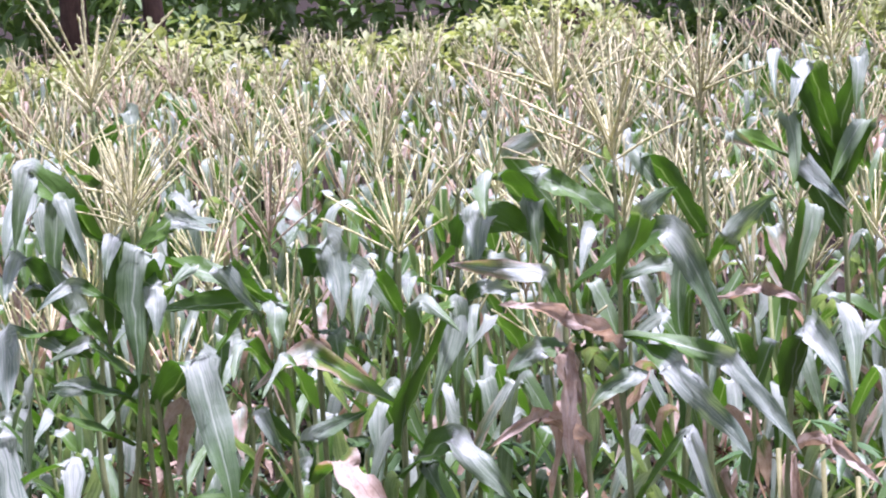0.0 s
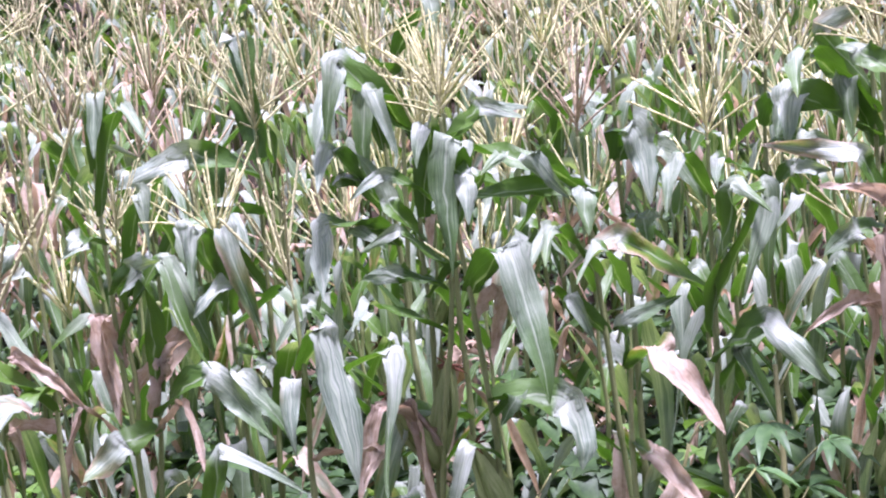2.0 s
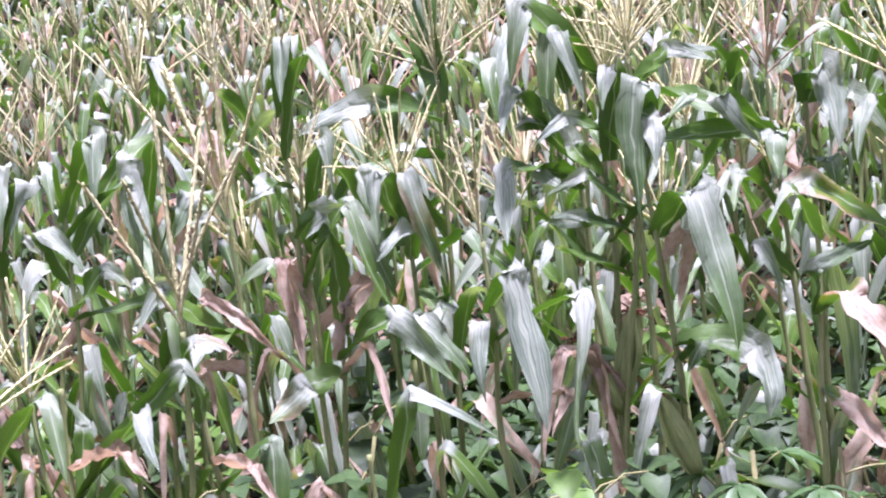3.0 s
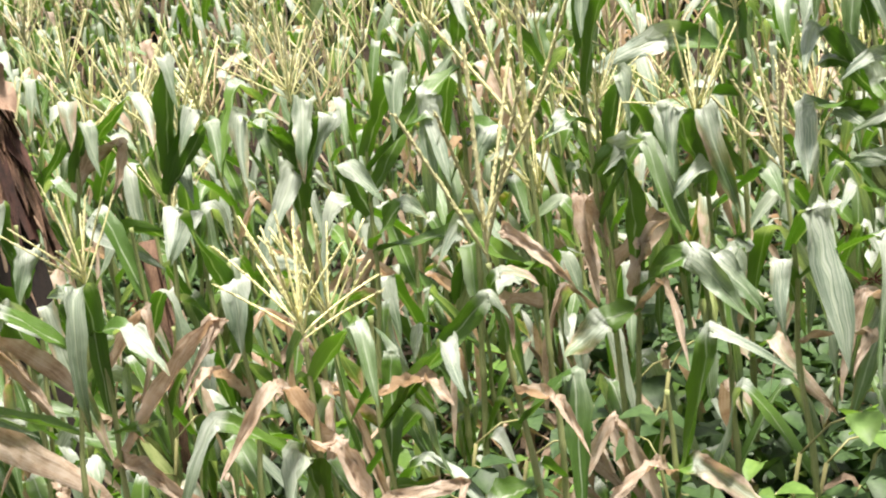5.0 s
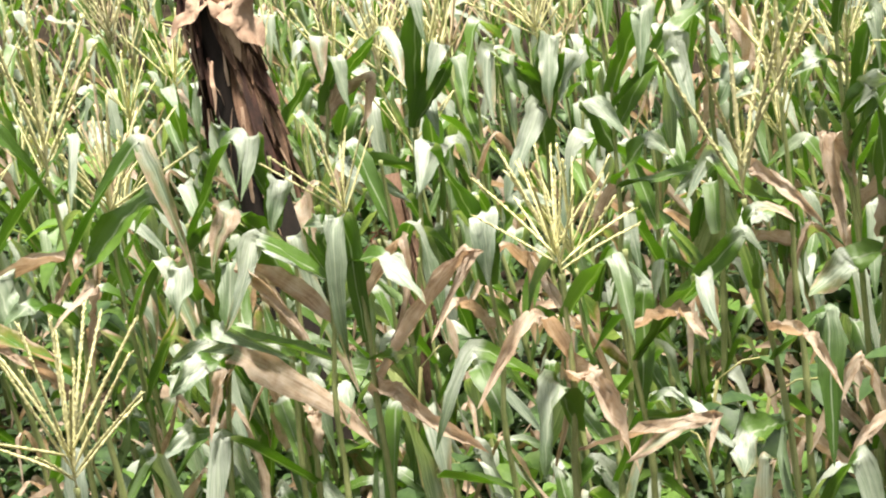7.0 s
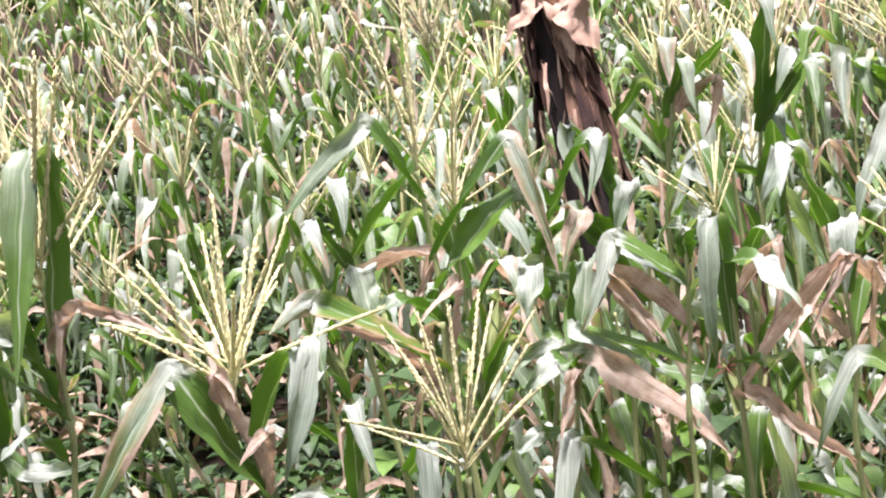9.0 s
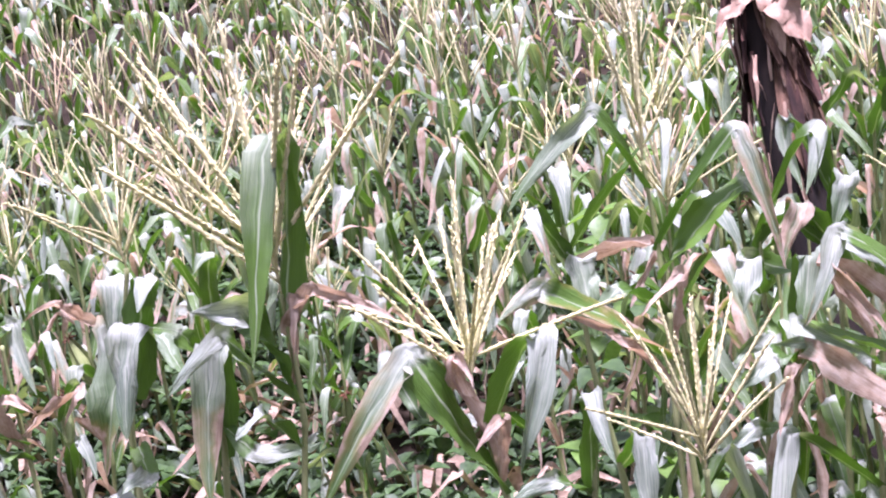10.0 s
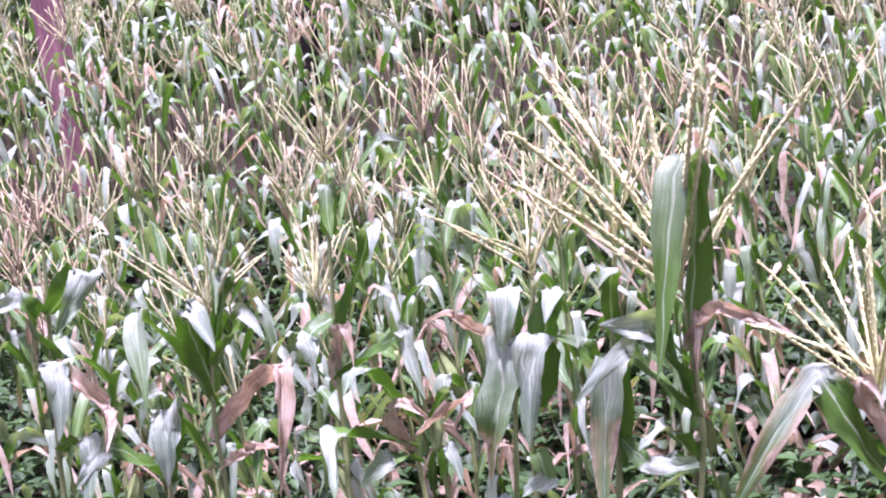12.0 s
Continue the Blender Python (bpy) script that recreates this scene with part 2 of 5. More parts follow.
def blade(base, bend, tip, width, twist=0.0, seed=0, n=15, m=4, ripple=1.0, gutter=0.35, crease=0.36, crumple=0.0):
    """A strap leaf from its node over its bend to its tip: it rises in a gutter, flattens where it
    snaps over, and hangs with rippled, nicked margins and a tapering end."""
    rng = np.random.default_rng(seed)
    base, bend, tip = (np.asarray(p, float) for p in (base, bend, tip))
    d1, d2 = bend - base, tip - bend
    l1, l2 = np.linalg.norm(d1) + 1e-6, np.linalg.norm(d2) + 1e-6
    flat = (tip - base) * (1, 1, 0)
    if np.linalg.norm(flat) < 0.03:
        flat = d1 * (1, 1, 0) + (0.01, -0.03, 0)
    out = unit(flat)
    m0 = unit(d1 / l1 + 0.18 * UP) * l1
    m1 = unit(d1 / l1 + d2 / l2 + 0.45 * out) * min(l1, l2) * crease * rng.uniform(0.35, 1.2)
    m2 = unit(d2 / l2 - 0.2 * UP) * l2
    cut = l1 / (l1 + l2)
    s = np.linspace(0, 1, n)
    s = s + 0.6 * (cut - s) * np.exp(-((s - cut) / 0.13) ** 2)
    pts = np.empty((n, 3))
    for i, x in enumerate(s):
        p0, p1, a, b, q = (base, bend, m0, m1, x / cut) if x < cut else (bend, tip, m1, m2, (x - cut) / (1 - cut))
        q2, q3 = q * q, q * q * q
        pts[i] = (2 * q3 - 3 * q2 + 1) * p0 + (q3 - 2 * q2 + q) * a + (3 * q2 - 2 * q3) * p1 + (q3 - q2) * b
    sway = rng.normal(size=3) * 0.022 * (l1 + l2)
    pts = pts + np.sin(s * 7 + rng.uniform(0, 6))[:, None] * s[:, None] * sway * ripple ** 0.5
    tan = unit(np.gradient(pts, axis=0))
    side0 = unit(np.cross(out, UP))
    side = unit(side0 - (side0 * tan).sum(1, keepdims=True) * tan)
    nor = np.cross(side, tan)
    k = np.clip((s - 0.04) / (0.8 * min(0.6, max(cut, 0.15))), 0, 1)
    ang = np.radians(twist) * (k * k * (3 - 2 * k)) + 0.25 * np.sin(s * 5 + rng.uniform(0, 6))
    c, sn = np.cos(ang)[:, None], np.sin(ang)[:, None]
    side, nor = side * c + nor * sn, nor * c - side * sn
    grow = np.clip(s / 0.25, 0, 1)
    prof = width * (0.58 + 0.42 * grow * (2 - grow)) * np.clip(1 - np.clip((s - 0.45) / 0.55, 0, 1) ** 2.6, 0.03, 1)
    trough = gutter * (1 - 0.85 * np.exp(-((s - cut) / 0.1) ** 2)) * (1 - 0.5 * s)
    us = np.linspace(-1, 1, m + 1)
    ph, fr = rng.uniform(0, 6, 2), rng.uniform(9, 17, 2)
    nick = 1 - (0.4 if crumple > 0.1 else 0.16) * rng.uniform(size=(n, 2)) ** 3 * min(1.0, ripple)
    verts, uvs = [], []
    for i in range(n):
        for u in us:
            e = int(u > 0)
            rip = ripple * 0.2 * u * u * math.sin(fr[e] * s[i] + ph[e]) * prof[i] * (0.3 + s[i])
            lift = abs(u) * trough[i] * prof[i] * 0.5
            dent = rng.normal(size=2) * crumple * prof[i]
            reach = u * prof[i] * 0.5 * (nick[i, e] if abs(u) > 0.99 else 1.0)
            verts.append(pts[i] + side[i] * (reach + dent[0] * 0.6) + nor[i] * (lift + rip + dent[1]))
            uvs.append((0.5 + 0.5 * u, 0.5 * s[i] / cut if s[i] < cut else 0.5 + 0.5 * (s[i] - cut) / (1 - cut)))
    faces = [(i * (m + 1) + j, i * (m + 1) + j + 1, (i + 1) * (m + 1) + j + 1, (i + 1) * (m + 1) + j) for i in range(n - 1) for j in range(m)]
    return np.array(verts), faces, np.array(uvs)


def tube(pts, radii, sides=7):
    """A round stem along points, closed at both ends."""
    pts, verts, faces = np.asarray(pts, float), [], []
    tan = unit(np.gradient(pts, axis=0))
    ref = np.array([0.31, 0.95, 0.05])
    for i, (p, r) in enumerate(zip(pts, radii)):
        a = unit(np.cross(tan[i], ref))
        b = np.cross(tan[i], a)
        for k in range(sides):
            w = 2 * math.pi * k / sides
            verts.append(p + r * (math.cos(w) * a + math.sin(w) * b))
    for i in range(len(pts) - 1):
        for k in range(sides):
            j = (k + 1) % sides
            faces.append((i * sides + k, i * sides + j, (i + 1) * sides + j, (i + 1) * sides + k))
    faces.append(tuple(range(sides - 1, -1, -1)))
    faces.append(tuple(range((len(pts) - 1) * sides, len(pts) * sides)))
    return np.array(verts), faces


class Heap:
    """Many small shapes gathered into one mesh."""

    def __init__(self):
        self.v, self.f, self.u, self.n = [], [], [], 0

    def add(self, verts, faces, uvs=None):
        self.v.append(np.asarray(verts, float))
        self.f += [tuple(i + self.n for i in f) for f in faces]
        self.u.append(np.asarray(uvs, float) if uvs is not None else np.zeros((len(verts), 2)))
        self.n += len(verts)

    def mesh(self, name, mat, smooth=True):
        return mesh_of(name, np.concatenate(self.v), self.f, mat, np.concatenate(self.u), smooth)


SPIKELET = np.array([(0, 0, 0), (0.45, 0, 0.42), (-0.22, 0.4, 0.42), (-0.22, -0.4, 0.42), (0, 0, 1.0)])
SPIKELET_F = [(0, 2, 1), (0, 3, 2), (0, 1, 3), (1, 2, 4), (2, 3, 4), (3, 1, 4)]


def tassel_shape(seed, count, spread, level):
    """A tassel of unit height: a central spike and arching side branches, all set with spikelets."""
    rng, heap = np.random.default_rng(seed), Heap()
    lines = [(np.array([0, 0, 0.0]), np.array([rng.uniform(-0.08, 0.08), rng.uniform(-0.08, 0.08), 1.0]), 0.0, 1.25)]
    for k in range(count):
        a = 2.4 * k + rng.uniform(-0.5, 0.5)
        tilt = radians(rng.uniform(12, spread))
        ln = rng.uniform(0.62, 0.98)
        way = np.array([math.cos(a) * math.sin(tilt), math.sin(a) * math.sin(tilt), math.cos(tilt)])
        lines.append((np.array([0, 0, 0.03 + 0.2 * k / count]), way * ln, rng.uniform(0.0, 0.12) * math.sin(tilt), 1.0))
    for start, way, sag, thick in lines:
        rings = int((40, 9, 3)[level] * np.linalg.norm(way)) + 3
        q = np.linspace(0, 1, rings)[:, None]
        pts = start + way * q - UP * sag * q * q
        saw = np.where(np.arange(rings) % 2, 1.18, 0.88) * np.clip(q[:, 0] * 8, 0.5, 1) * rng.uniform(0.8, 1.2, rings)
        v, f = tube(pts, np.linspace(0.0105, 0.0075, rings) * saw * thick, 4 if level < 2 else 3)
        heap.add(v, f)
        steps = int((80, 12, 5)[level] * np.linalg.norm(way))
        for i in range(steps):
            x = 0.12 + 0.88 * (i + rng.uniform(0, 0.6)) / steps
            p = start + way * x - UP * sag * x * x
            t = unit(way - 2 * UP * sag * x)
            r = unit(rng.normal(size=3))
            o = unit(r - t * (r @ t))
            along = unit(t * 1.0 + o * rng.uniform(0.06, 0.26))
            e1 = unit(np.cross(along, o + 0.01))
            e2 = np.cross(along, e1)
            size = rng.uniform(0.027, 0.040) * (1.0, 1.6, 2.4)[level] * thick ** 0.5
            fat = (0.32, 0.2, 0.14)[level]
            w = SPIKELET * (size * fat, size * fat, size)
            heap.add(p + o * 0.005 + w[:, :1] * e1 + w[:, 1:2] * e2 + w[:, 2:] * along, SPIKELET_F)
    return heap


TASSELS = [tassel_shape(30 + k, 10 + (k * 5) % 6, 48 + 7 * (k % 4), 0).mesh("tassel", TASSEL) for k in range(6)]
TASSELS_WIDE = [tassel_shape(50 + k, 16 + k, 70, 0).mesh("tassel_wide", TASSEL) for k in range(3)]
TASSELS_THIN = [tassel_shape(55 + k, 4 + k, 34, 0).mesh("tassel_thin", TASSEL) for k in range(3)]
TASSELS_OLD = [tassel_shape(60 + k, 11 + k, 40 + 6 * k, 0).mesh("tassel_old", TASSEL_OLD) for k in range(3)]
TASSELS_MID = [tassel_shape(80 + k, 7 + k % 5, 40 + 5 * (k % 4), 1).mesh("tassel_mid", TASSEL if k % 6 else TASSEL_OLD) for k in range(6)]


def stalk_shape(foot, top, thick, seed):
    """A jointed stalk, thicker at each node, slightly zigzag."""
    rng = np.random.default_rng(seed)
    foot, top = np.asarray(foot, float), np.asarray(top, float)
    pts, radii = [], []
    nodes = 9
    for i in range(nodes):
        q = i / (nodes - 1)
        p = foot + (top - foot) * q + np.array([*(rng.normal(size=2) * 0.006), 0]) * (0 < i < nodes - 1)
        r = thick * (1 - 0.62 * q)
        for dz, k in ((-0.012, 1.0), (0.0, 1.28), (0.014, 1.12), (0.07, 0.96)):
            if (i == 0 and dz < 0) or (i == nodes - 1 and dz > 0):
                continue
            pts.append(p + (top - foot) / np.linalg.norm(top - foot) * dz)
            radii.append(r * k)
    return tube(pts, radii, 8)


def ear_shape(length, thick):
    """A cob in its husk, pointed, with overlapping wrapper leaves."""
    heap = Heap()
    q = np.linspace(0, 1, 9)
    pts = np.stack([0 * q, 0 * q, q * length], 1)
    heap.add(*tube(pts, thick * (0.35 + 0.65 * np.sin(np.clip(q * 1.25 + 0.25, 0, 1.5) * 2.05)) * np.clip(1.06 - q ** 3, 0.1, 1), 9))
    for k in range(4):
        a = k * 1.57 + 0.4
        o = np.array([math.cos(a), math.sin(a), 0])
        b = blade(o * thick * 0.4, o * thick * 1.03 + UP * length * 0.4, o * thick * 0.15 + UP * length * (1.0 + 0.04 * k), thick * 1.2, 0, k, 8, 2, 0.2, -0.3)
        heap.add(*b)
    return heap


EAR = ear_shape(0.23, 0.027).mesh("ear", HUSK)


def silk_shape(seed):
    rng, heap = np.random.default_rng(seed), Heap()
    for k in range(16):
        a, r = rng.uniform(0, 6.3), rng.uniform(0.005, 0.03)
        tip = np.array([math.cos(a) * r, math.sin(a) * r, rng.uniform(0.01, 0.05)])
        q = np.linspace(0, 1, 4)[:, None]
        heap.add(*tube(tip * q + np.array([math.cos(a), math.sin(a), -1.0]) * 0.02 * q * q, [0.0035, 0.003, 0.0025, 0.001], 3))
    return heap


SILKS = silk_shape(5).mesh("silk", SILK)


def plant_label(kinds, tassel):
    dry = sum(k in "dp" for k in kinds) / max(1, len(kinds))
    state = "withered brown blades" if dry > 0.6 else "partly withered blades" if dry > 0.2 else "arching grey-green blades"
    top = "old brown tassel" if tassel == "old" else "wide straw-yellow tassel" if tassel == "wide" else "thin sparse tassel" if tassel == "thin" else "straw-yellow tassel" if tassel else "no tassel"
    return f"maize plant with {state} and {top}"


GROUP = "maize plants in the field"


def maize(x, y, top, leaves=(), tassel="young", size=0.34, turn=0, tilt=(0, 0), thick=0.013, ears=(), seed=0, low=3, fine=True):
    """One maize plant rooted at x, y. top: the tassel's foot, from the root. leaves: rows of node height, bend (3), tip (3), width, twist, kind."""
    rng = np.random.default_rng(1000 + seed)
    root = new("maize_plant")
    root.location = (x, y, 0)
    top = np.array(top, float)
    part("stalk", mesh_of("stalk", *stalk_shape((0, 0, -0.03), top, thick, seed), STALK), root)
    rows = list(leaves)
    for k in range(low):
        z = top[2] * (0.14 + 0.52 * (k + rng.uniform(0, 0.8)) / max(1, low))
        a, r = rng.uniform(0, 6.3), rng.uniform(0.16, 0.36)
        o = (math.cos(a), math.sin(a))
        rows.append((z, o[0] * r * 0.5, o[1] * r * 0.5, z + rng.uniform(0.05, 0.25), o[0] * r, o[1] * r, max(0.03, z - rng.uniform(0.1, 0.4)), rng.uniform(0.035, 0.065), rng.uniform(-60, 60), rng.choice(["d", "p", "g"], p=[0.18, 0.27, 0.55])))
    for i, (z, bx, by, bz, tx, ty, tz, w, tw, kind) in enumerate(rows):
        foot = top * (z / top[2])
        dead = kind == "d"
        w = w * (0.66 if dead else 0.92)
        v, f, u = blade(foot, (bx, by, bz), (tx, ty, tz), w, tw, seed * 31 + i, (24 if dead else 20) if fine else 14, 6 if fine else 4, 2.2 if dead else 1.7, (0.8 + 0.5 * ((seed + i) % 4)) if dead else 0.5, 0.14 if dead else 0.24 if fine else 0.34, 0.11 if dead else 0.055)
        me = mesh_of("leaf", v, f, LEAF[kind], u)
        part("leaf", me, root, {"d": "withered brown blade", "p": "half-dry blade", "g": "", "n": "deep green blade"}[kind])
    if tassel:
        shapes = (TASSELS_OLD if tassel == "old" else TASSELS_WIDE if tassel == "wide" else TASSELS_THIN if tassel == "thin" else TASSELS) if fine else TASSELS_MID
        t = part("tassel", shapes[seed % len(shapes)], root)
        t.matrix_basis = Matrix.Translation(top) @ pose(0, 0, 0, tilt[0], tilt[1], turn) @ Matrix.Diagonal((size, size, size, 1))
    for ez, ea, et in ears:
        foot = top * (ez / top[2])
        e = part("ear", EAR, root, "green husked ear")
        e.matrix_basis = Matrix.Translation(foot) @ pose(0, 0, 0, 0, et, ea)
        s = part("silk", SILKS, e)
        s.location = (0, 0, 0.215)
    kinds = [r[9] for r in rows]
    return tagged(root, plant_label(kinds, tassel), "maize plant", GROUP)


def wild_leaves(rng, h, dry, lush=1.0):
    """Leaf rows of a plant that grows freely: nodes alternate, blades arch over and hang."""
    rows, side = [], rng.uniform(0, 6.3)
    n = int(rng.integers(9, 13))
    for k in range(n):
        z = h * (0.2 + 0.69 * (k + rng.uniform(-0.2, 0.2)) / (n - 1))
        a = side + math.pi * (k % 2) + rng.normal() * 0.45
        o = np.array([math.cos(a), math.sin(a)])
        up = rng.uniform(0.08, 0.28) * lush
        r1 = rng.uniform(0.07, 0.2)
        r2 = r1 + rng.uniform(0.05, 0.26)
        drop = rng.uniform(0.06, 0.34)
        flag = rng.uniform() < 0.68
        if flag:  # stands steeply, snaps over and hangs
            r1, up, drop = rng.uniform(0.05, 0.13), rng.uniform(0.07, 0.21), rng.uniform(0.15, 0.32)
            r2 = r1 + rng.uniform(0.06, 0.13)
        low = k < n * 0.4
        p = rng.uniform()
        kind = "d" if p < dry * (1.6 if low else 0.6) else "p" if p < dry * 1.9 else "n" if p > 0.72 else "g"
        rows.append((z, *(o * r1), z + up, *(o * r2), max(0.05, z + up - drop), rng.uniform(0.042, 0.066) * (0.7 if kind == "d" else 1), rng.uniform(-24, 24) if flag else rng.uniform(-75, 75), kind))
    return rows

# ---- ground ----
def rise(x, y):
    """The field climbs gently away from the camera on its western side."""
    side = min(1.0, max(0.0, (math.degrees(math.atan2(-x, y)) - 8) / 16)) if y > 0 else 0.0
    return 0.07 * min(16.0, max(0.0, math.hypot(x, y) - 7.5)) * side


def ground_sheet():
    """One sheet of tilled soil with low ridges near the camera, reaching the horizon."""
    xs = np.concatenate([[-900, -200, -60, -30], np.linspace(-18, 18, 120), [30, 60, 200, 900]])
    ys = np.concatenate([[-900, -100, -20, -5], np.linspace(0, 24, 90), [35, 70, 200, 900]])
    rng = np.random.default_rng(3)
    verts = [(x, y, rise(x, y) + (0.025 * math.sin(8.4 * (x * 0.35 + y)) + rng.normal() * 0.012 - 0.02) if abs(x) < 18 and 0 < y < 24 else -0.02) for y in ys for x in xs]
    w = len(xs)
    faces = [(j * w + i, j * w + i + 1, (j + 1) * w + i + 1, (j + 1) * w + i) for j in range(len(ys) - 1) for i in range(w - 1)]
    g = new("ground", mesh_of("ground", verts, faces, SOIL))
    tagged(g, "dark tilled soil of the field with low ridges", "ground", kind="structure")


ground_sheet()

# ---- front plants ----
BANANA_X, BANANA_Y = -0.93, 5.69
maize(1.83, 4.17, (0.057, -0.015, 1.80), (
    (1.41, -0.178, 0.025, 1.608, -0.322, 0.021, 1.522, 0.071, 63, "p"),
    (1.59, 0.162, -0.073, 1.688, 0.141, -0.119, 1.465, 0.054, -60, "n"),
    (1.66, -0.035, -0.057, 1.790, -0.116, -0.117, 1.662, 0.051, 16, "n"),
    (1.19, 0.071, -0.075, 1.313, 0.078, -0.146, 1.219, 0.051, -17, "n"),
), "wide", 0.27, 0, (-4, -2), 0.0120, (), 1, 5)
maize(1.47, 3.96, (0.094, -0.024, 1.59), (
    (1.36, 0.109, -0.146, 1.437, 0.155, -0.302, 1.261, 0.074, -17, "p"),
    (1.37, 0.076, -0.051, 1.474, 0.170, -0.095, 1.529, 0.050, -70, "g"),
    (1.53, 0.021, -0.069, 1.663, -0.061, -0.125, 1.601, 0.048, 18, "n"),
    (1.19, 0.090, -0.075, 1.180, 0.175, -0.159, 1.069, 0.054, -50, "p"),
), "", 0.20, 97, (3, -7), 0.0120, (), 2, 5)
maize(1.36, 4.14, (-0.108, 0.028, 1.95), (
    (1.76, -0.104, -0.024, 1.910, -0.166, -0.071, 1.621, 0.072, 8, "n"),
    (1.54, -0.019, -0.096, 1.666, -0.017, -0.220, 1.324, 0.094, -14, "g"),
    (1.47, -0.025, -0.045, 1.559, -0.087, -0.091, 1.401, 0.065, -5, "d"),
    (1.29, 0.077, -0.072, 1.281, 0.092, -0.137, 1.115, 0.092, -56, "g"),
    (1.89, -0.022, -0.015, 1.963, 0.053, -0.055, 1.936, 0.045, -70, "g"),
    (1.72, -0.006, -0.050, 1.863, -0.061, -0.098, 1.822, 0.042, -2, "n"),
    (1.24, -0.021, -0.046, 1.301, -0.089, -0.091, 1.259, 0.050, 8, "n"),
    (1.84, -0.089, -0.028, 1.824, -0.107, -0.086, 1.721, 0.055, -5, "g"),
), "wide", 0.21, 194, (1, -5), 0.0120, ((0.98, 175, 18), ), 3, 5)
maize(1.14, 4.35, (0.105, -0.027, 1.87), (
    (1.55, -0.006, -0.050, 1.589, -0.092, -0.090, 1.586, 0.046, 65, "g"),
    (1.64, 0.009, -0.002, 1.753, -0.009, 0.054, 1.869, 0.051, 58, "n"),
    (1.51, 0.166, -0.120, 1.611, 0.160, -0.213, 1.537, 0.054, -15, "n"),
    (1.70, 0.108, -0.079, 1.924, 0.068, -0.131, 1.839, 0.062, 2, "g"),
), "young", 0.26, 291, (-1, -3), 0.0120, ((1.10, 180, 28), (1.12, 10, 14), ), 4, 5)
maize(0.80, 3.92, (0.018, -0.005, 1.66), (
    (1.44, 0.161, -0.152, 1.557, 0.113, -0.275, 1.272, 0.043, -14, "g"),
    (1.51, 0.051, -0.078, 1.607, 0.063, -0.161, 1.304, 0.075, -12, "g"),
    (1.40, -0.023, -0.045, 1.513, -0.036, -0.104, 1.345, 0.050, 6, "g"),
    (1.31, 0.132, -0.098, 1.339, 0.079, -0.163, 1.259, 0.045, -11, "d"),
), "thin", 0.30, 28, (-3, -8), 0.0120, (), 5, 5)
maize(0.51, 4.56, (0.018, -0.005, 1.97), (
    (1.60, 0.060, -0.067, 1.668, 0.115, -0.143, 1.696, 0.052, 70, "g"),
    (1.47, 0.114, -0.081, 1.686, 0.208, -0.167, 1.414, 0.042, -50, "n"),
    (1.72, -0.049, -0.039, 1.750, -0.100, -0.088, 1.738, 0.049, 59, "g"),
    (1.42, -0.038, -0.041, 1.566, -0.029, -0.106, 1.322, 0.060, 7, "d"),
    (1.79, 0.075, -0.093, 2.053, 0.134, -0.198, 1.951, 0.047, -20, "n"),
    (1.89, 0.039, -0.061, 2.081, 0.000, -0.114, 1.937, 0.052, 2, "n"),
), "thin", 0.29, 125, (4, -6), 0.0120, (), 6, 5)
maize(0.87, 4.94, (0.113, -0.029, 1.87), (
    (1.76, -0.068, -0.013, 1.846, -0.261, 0.016, 1.777, 0.089, 70, "g"),
    (1.45, -0.042, -0.040, 1.657, 0.045, -0.125, 1.321, 0.055, 6, "p"),
    (1.66, -0.103, -0.068, 1.679, -0.113, -0.180, 1.503, 0.086, 18, "g"),
    (1.81, 0.112, 0.023, 2.125, 0.111, -0.029, 1.983, 0.086, 14, "g"),
    (1.44, -0.094, -0.027, 1.485, -0.132, -0.080, 1.442, 0.052, 52, "g"),
), "wide", 0.29, 222, (2, -4), 0.0120, (), 7, 5)
maize(0.41, 4.59, (0.213, -0.055, 1.57), (
    (1.29, 0.283, -0.125, 1.393, 0.428, -0.224, 1.230, 0.073, -54, "g"),
    (1.29, 0.195, -0.071, 1.425, 0.274, -0.112, 1.480, 0.060, 70, "d"),
    (1.24, 0.217, -0.144, 1.338, 0.243, -0.258, 1.173, 0.036, -11, "d"),
    (1.25, 0.081, -0.072, 1.252, -0.029, -0.106, 1.179, 0.081, 57, "p"),
    (1.35, 0.178, -0.098, 1.653, 0.113, -0.143, 1.620, 0.059, 46, "g"),
), "", 0.20, 319, (0, -2), 0.0120, (), 8, 5)
maize(1.32, 4.56, (-0.105, 0.027, 2.04), (
    (1.92, -0.195, -0.033, 2.057, -0.282, -0.112, 1.886, 0.079, 18, "g"),
    (1.83, -0.140, -0.015, 2.007, -0.148, -0.075, 1.744, 0.057, 5, "n"),
    (1.75, -0.217, 0.025, 1.791, -0.093, -0.059, 1.719, 0.054, -34, "g"),
    (1.66, -0.254, -0.044, 1.860, -0.305, -0.164, 1.809, 0.068, 13, "g"),
    (1.62, -0.277, -0.042, 1.685, -0.342, -0.164, 1.532, 0.075, 16, "g"),
    (1.59, -0.198, -0.001, 1.658, -0.141, -0.077, 1.605, 0.046, -7, "g"),
), "young", 0.25, 56, (-2, -7), 0.0120, (), 9, 5)
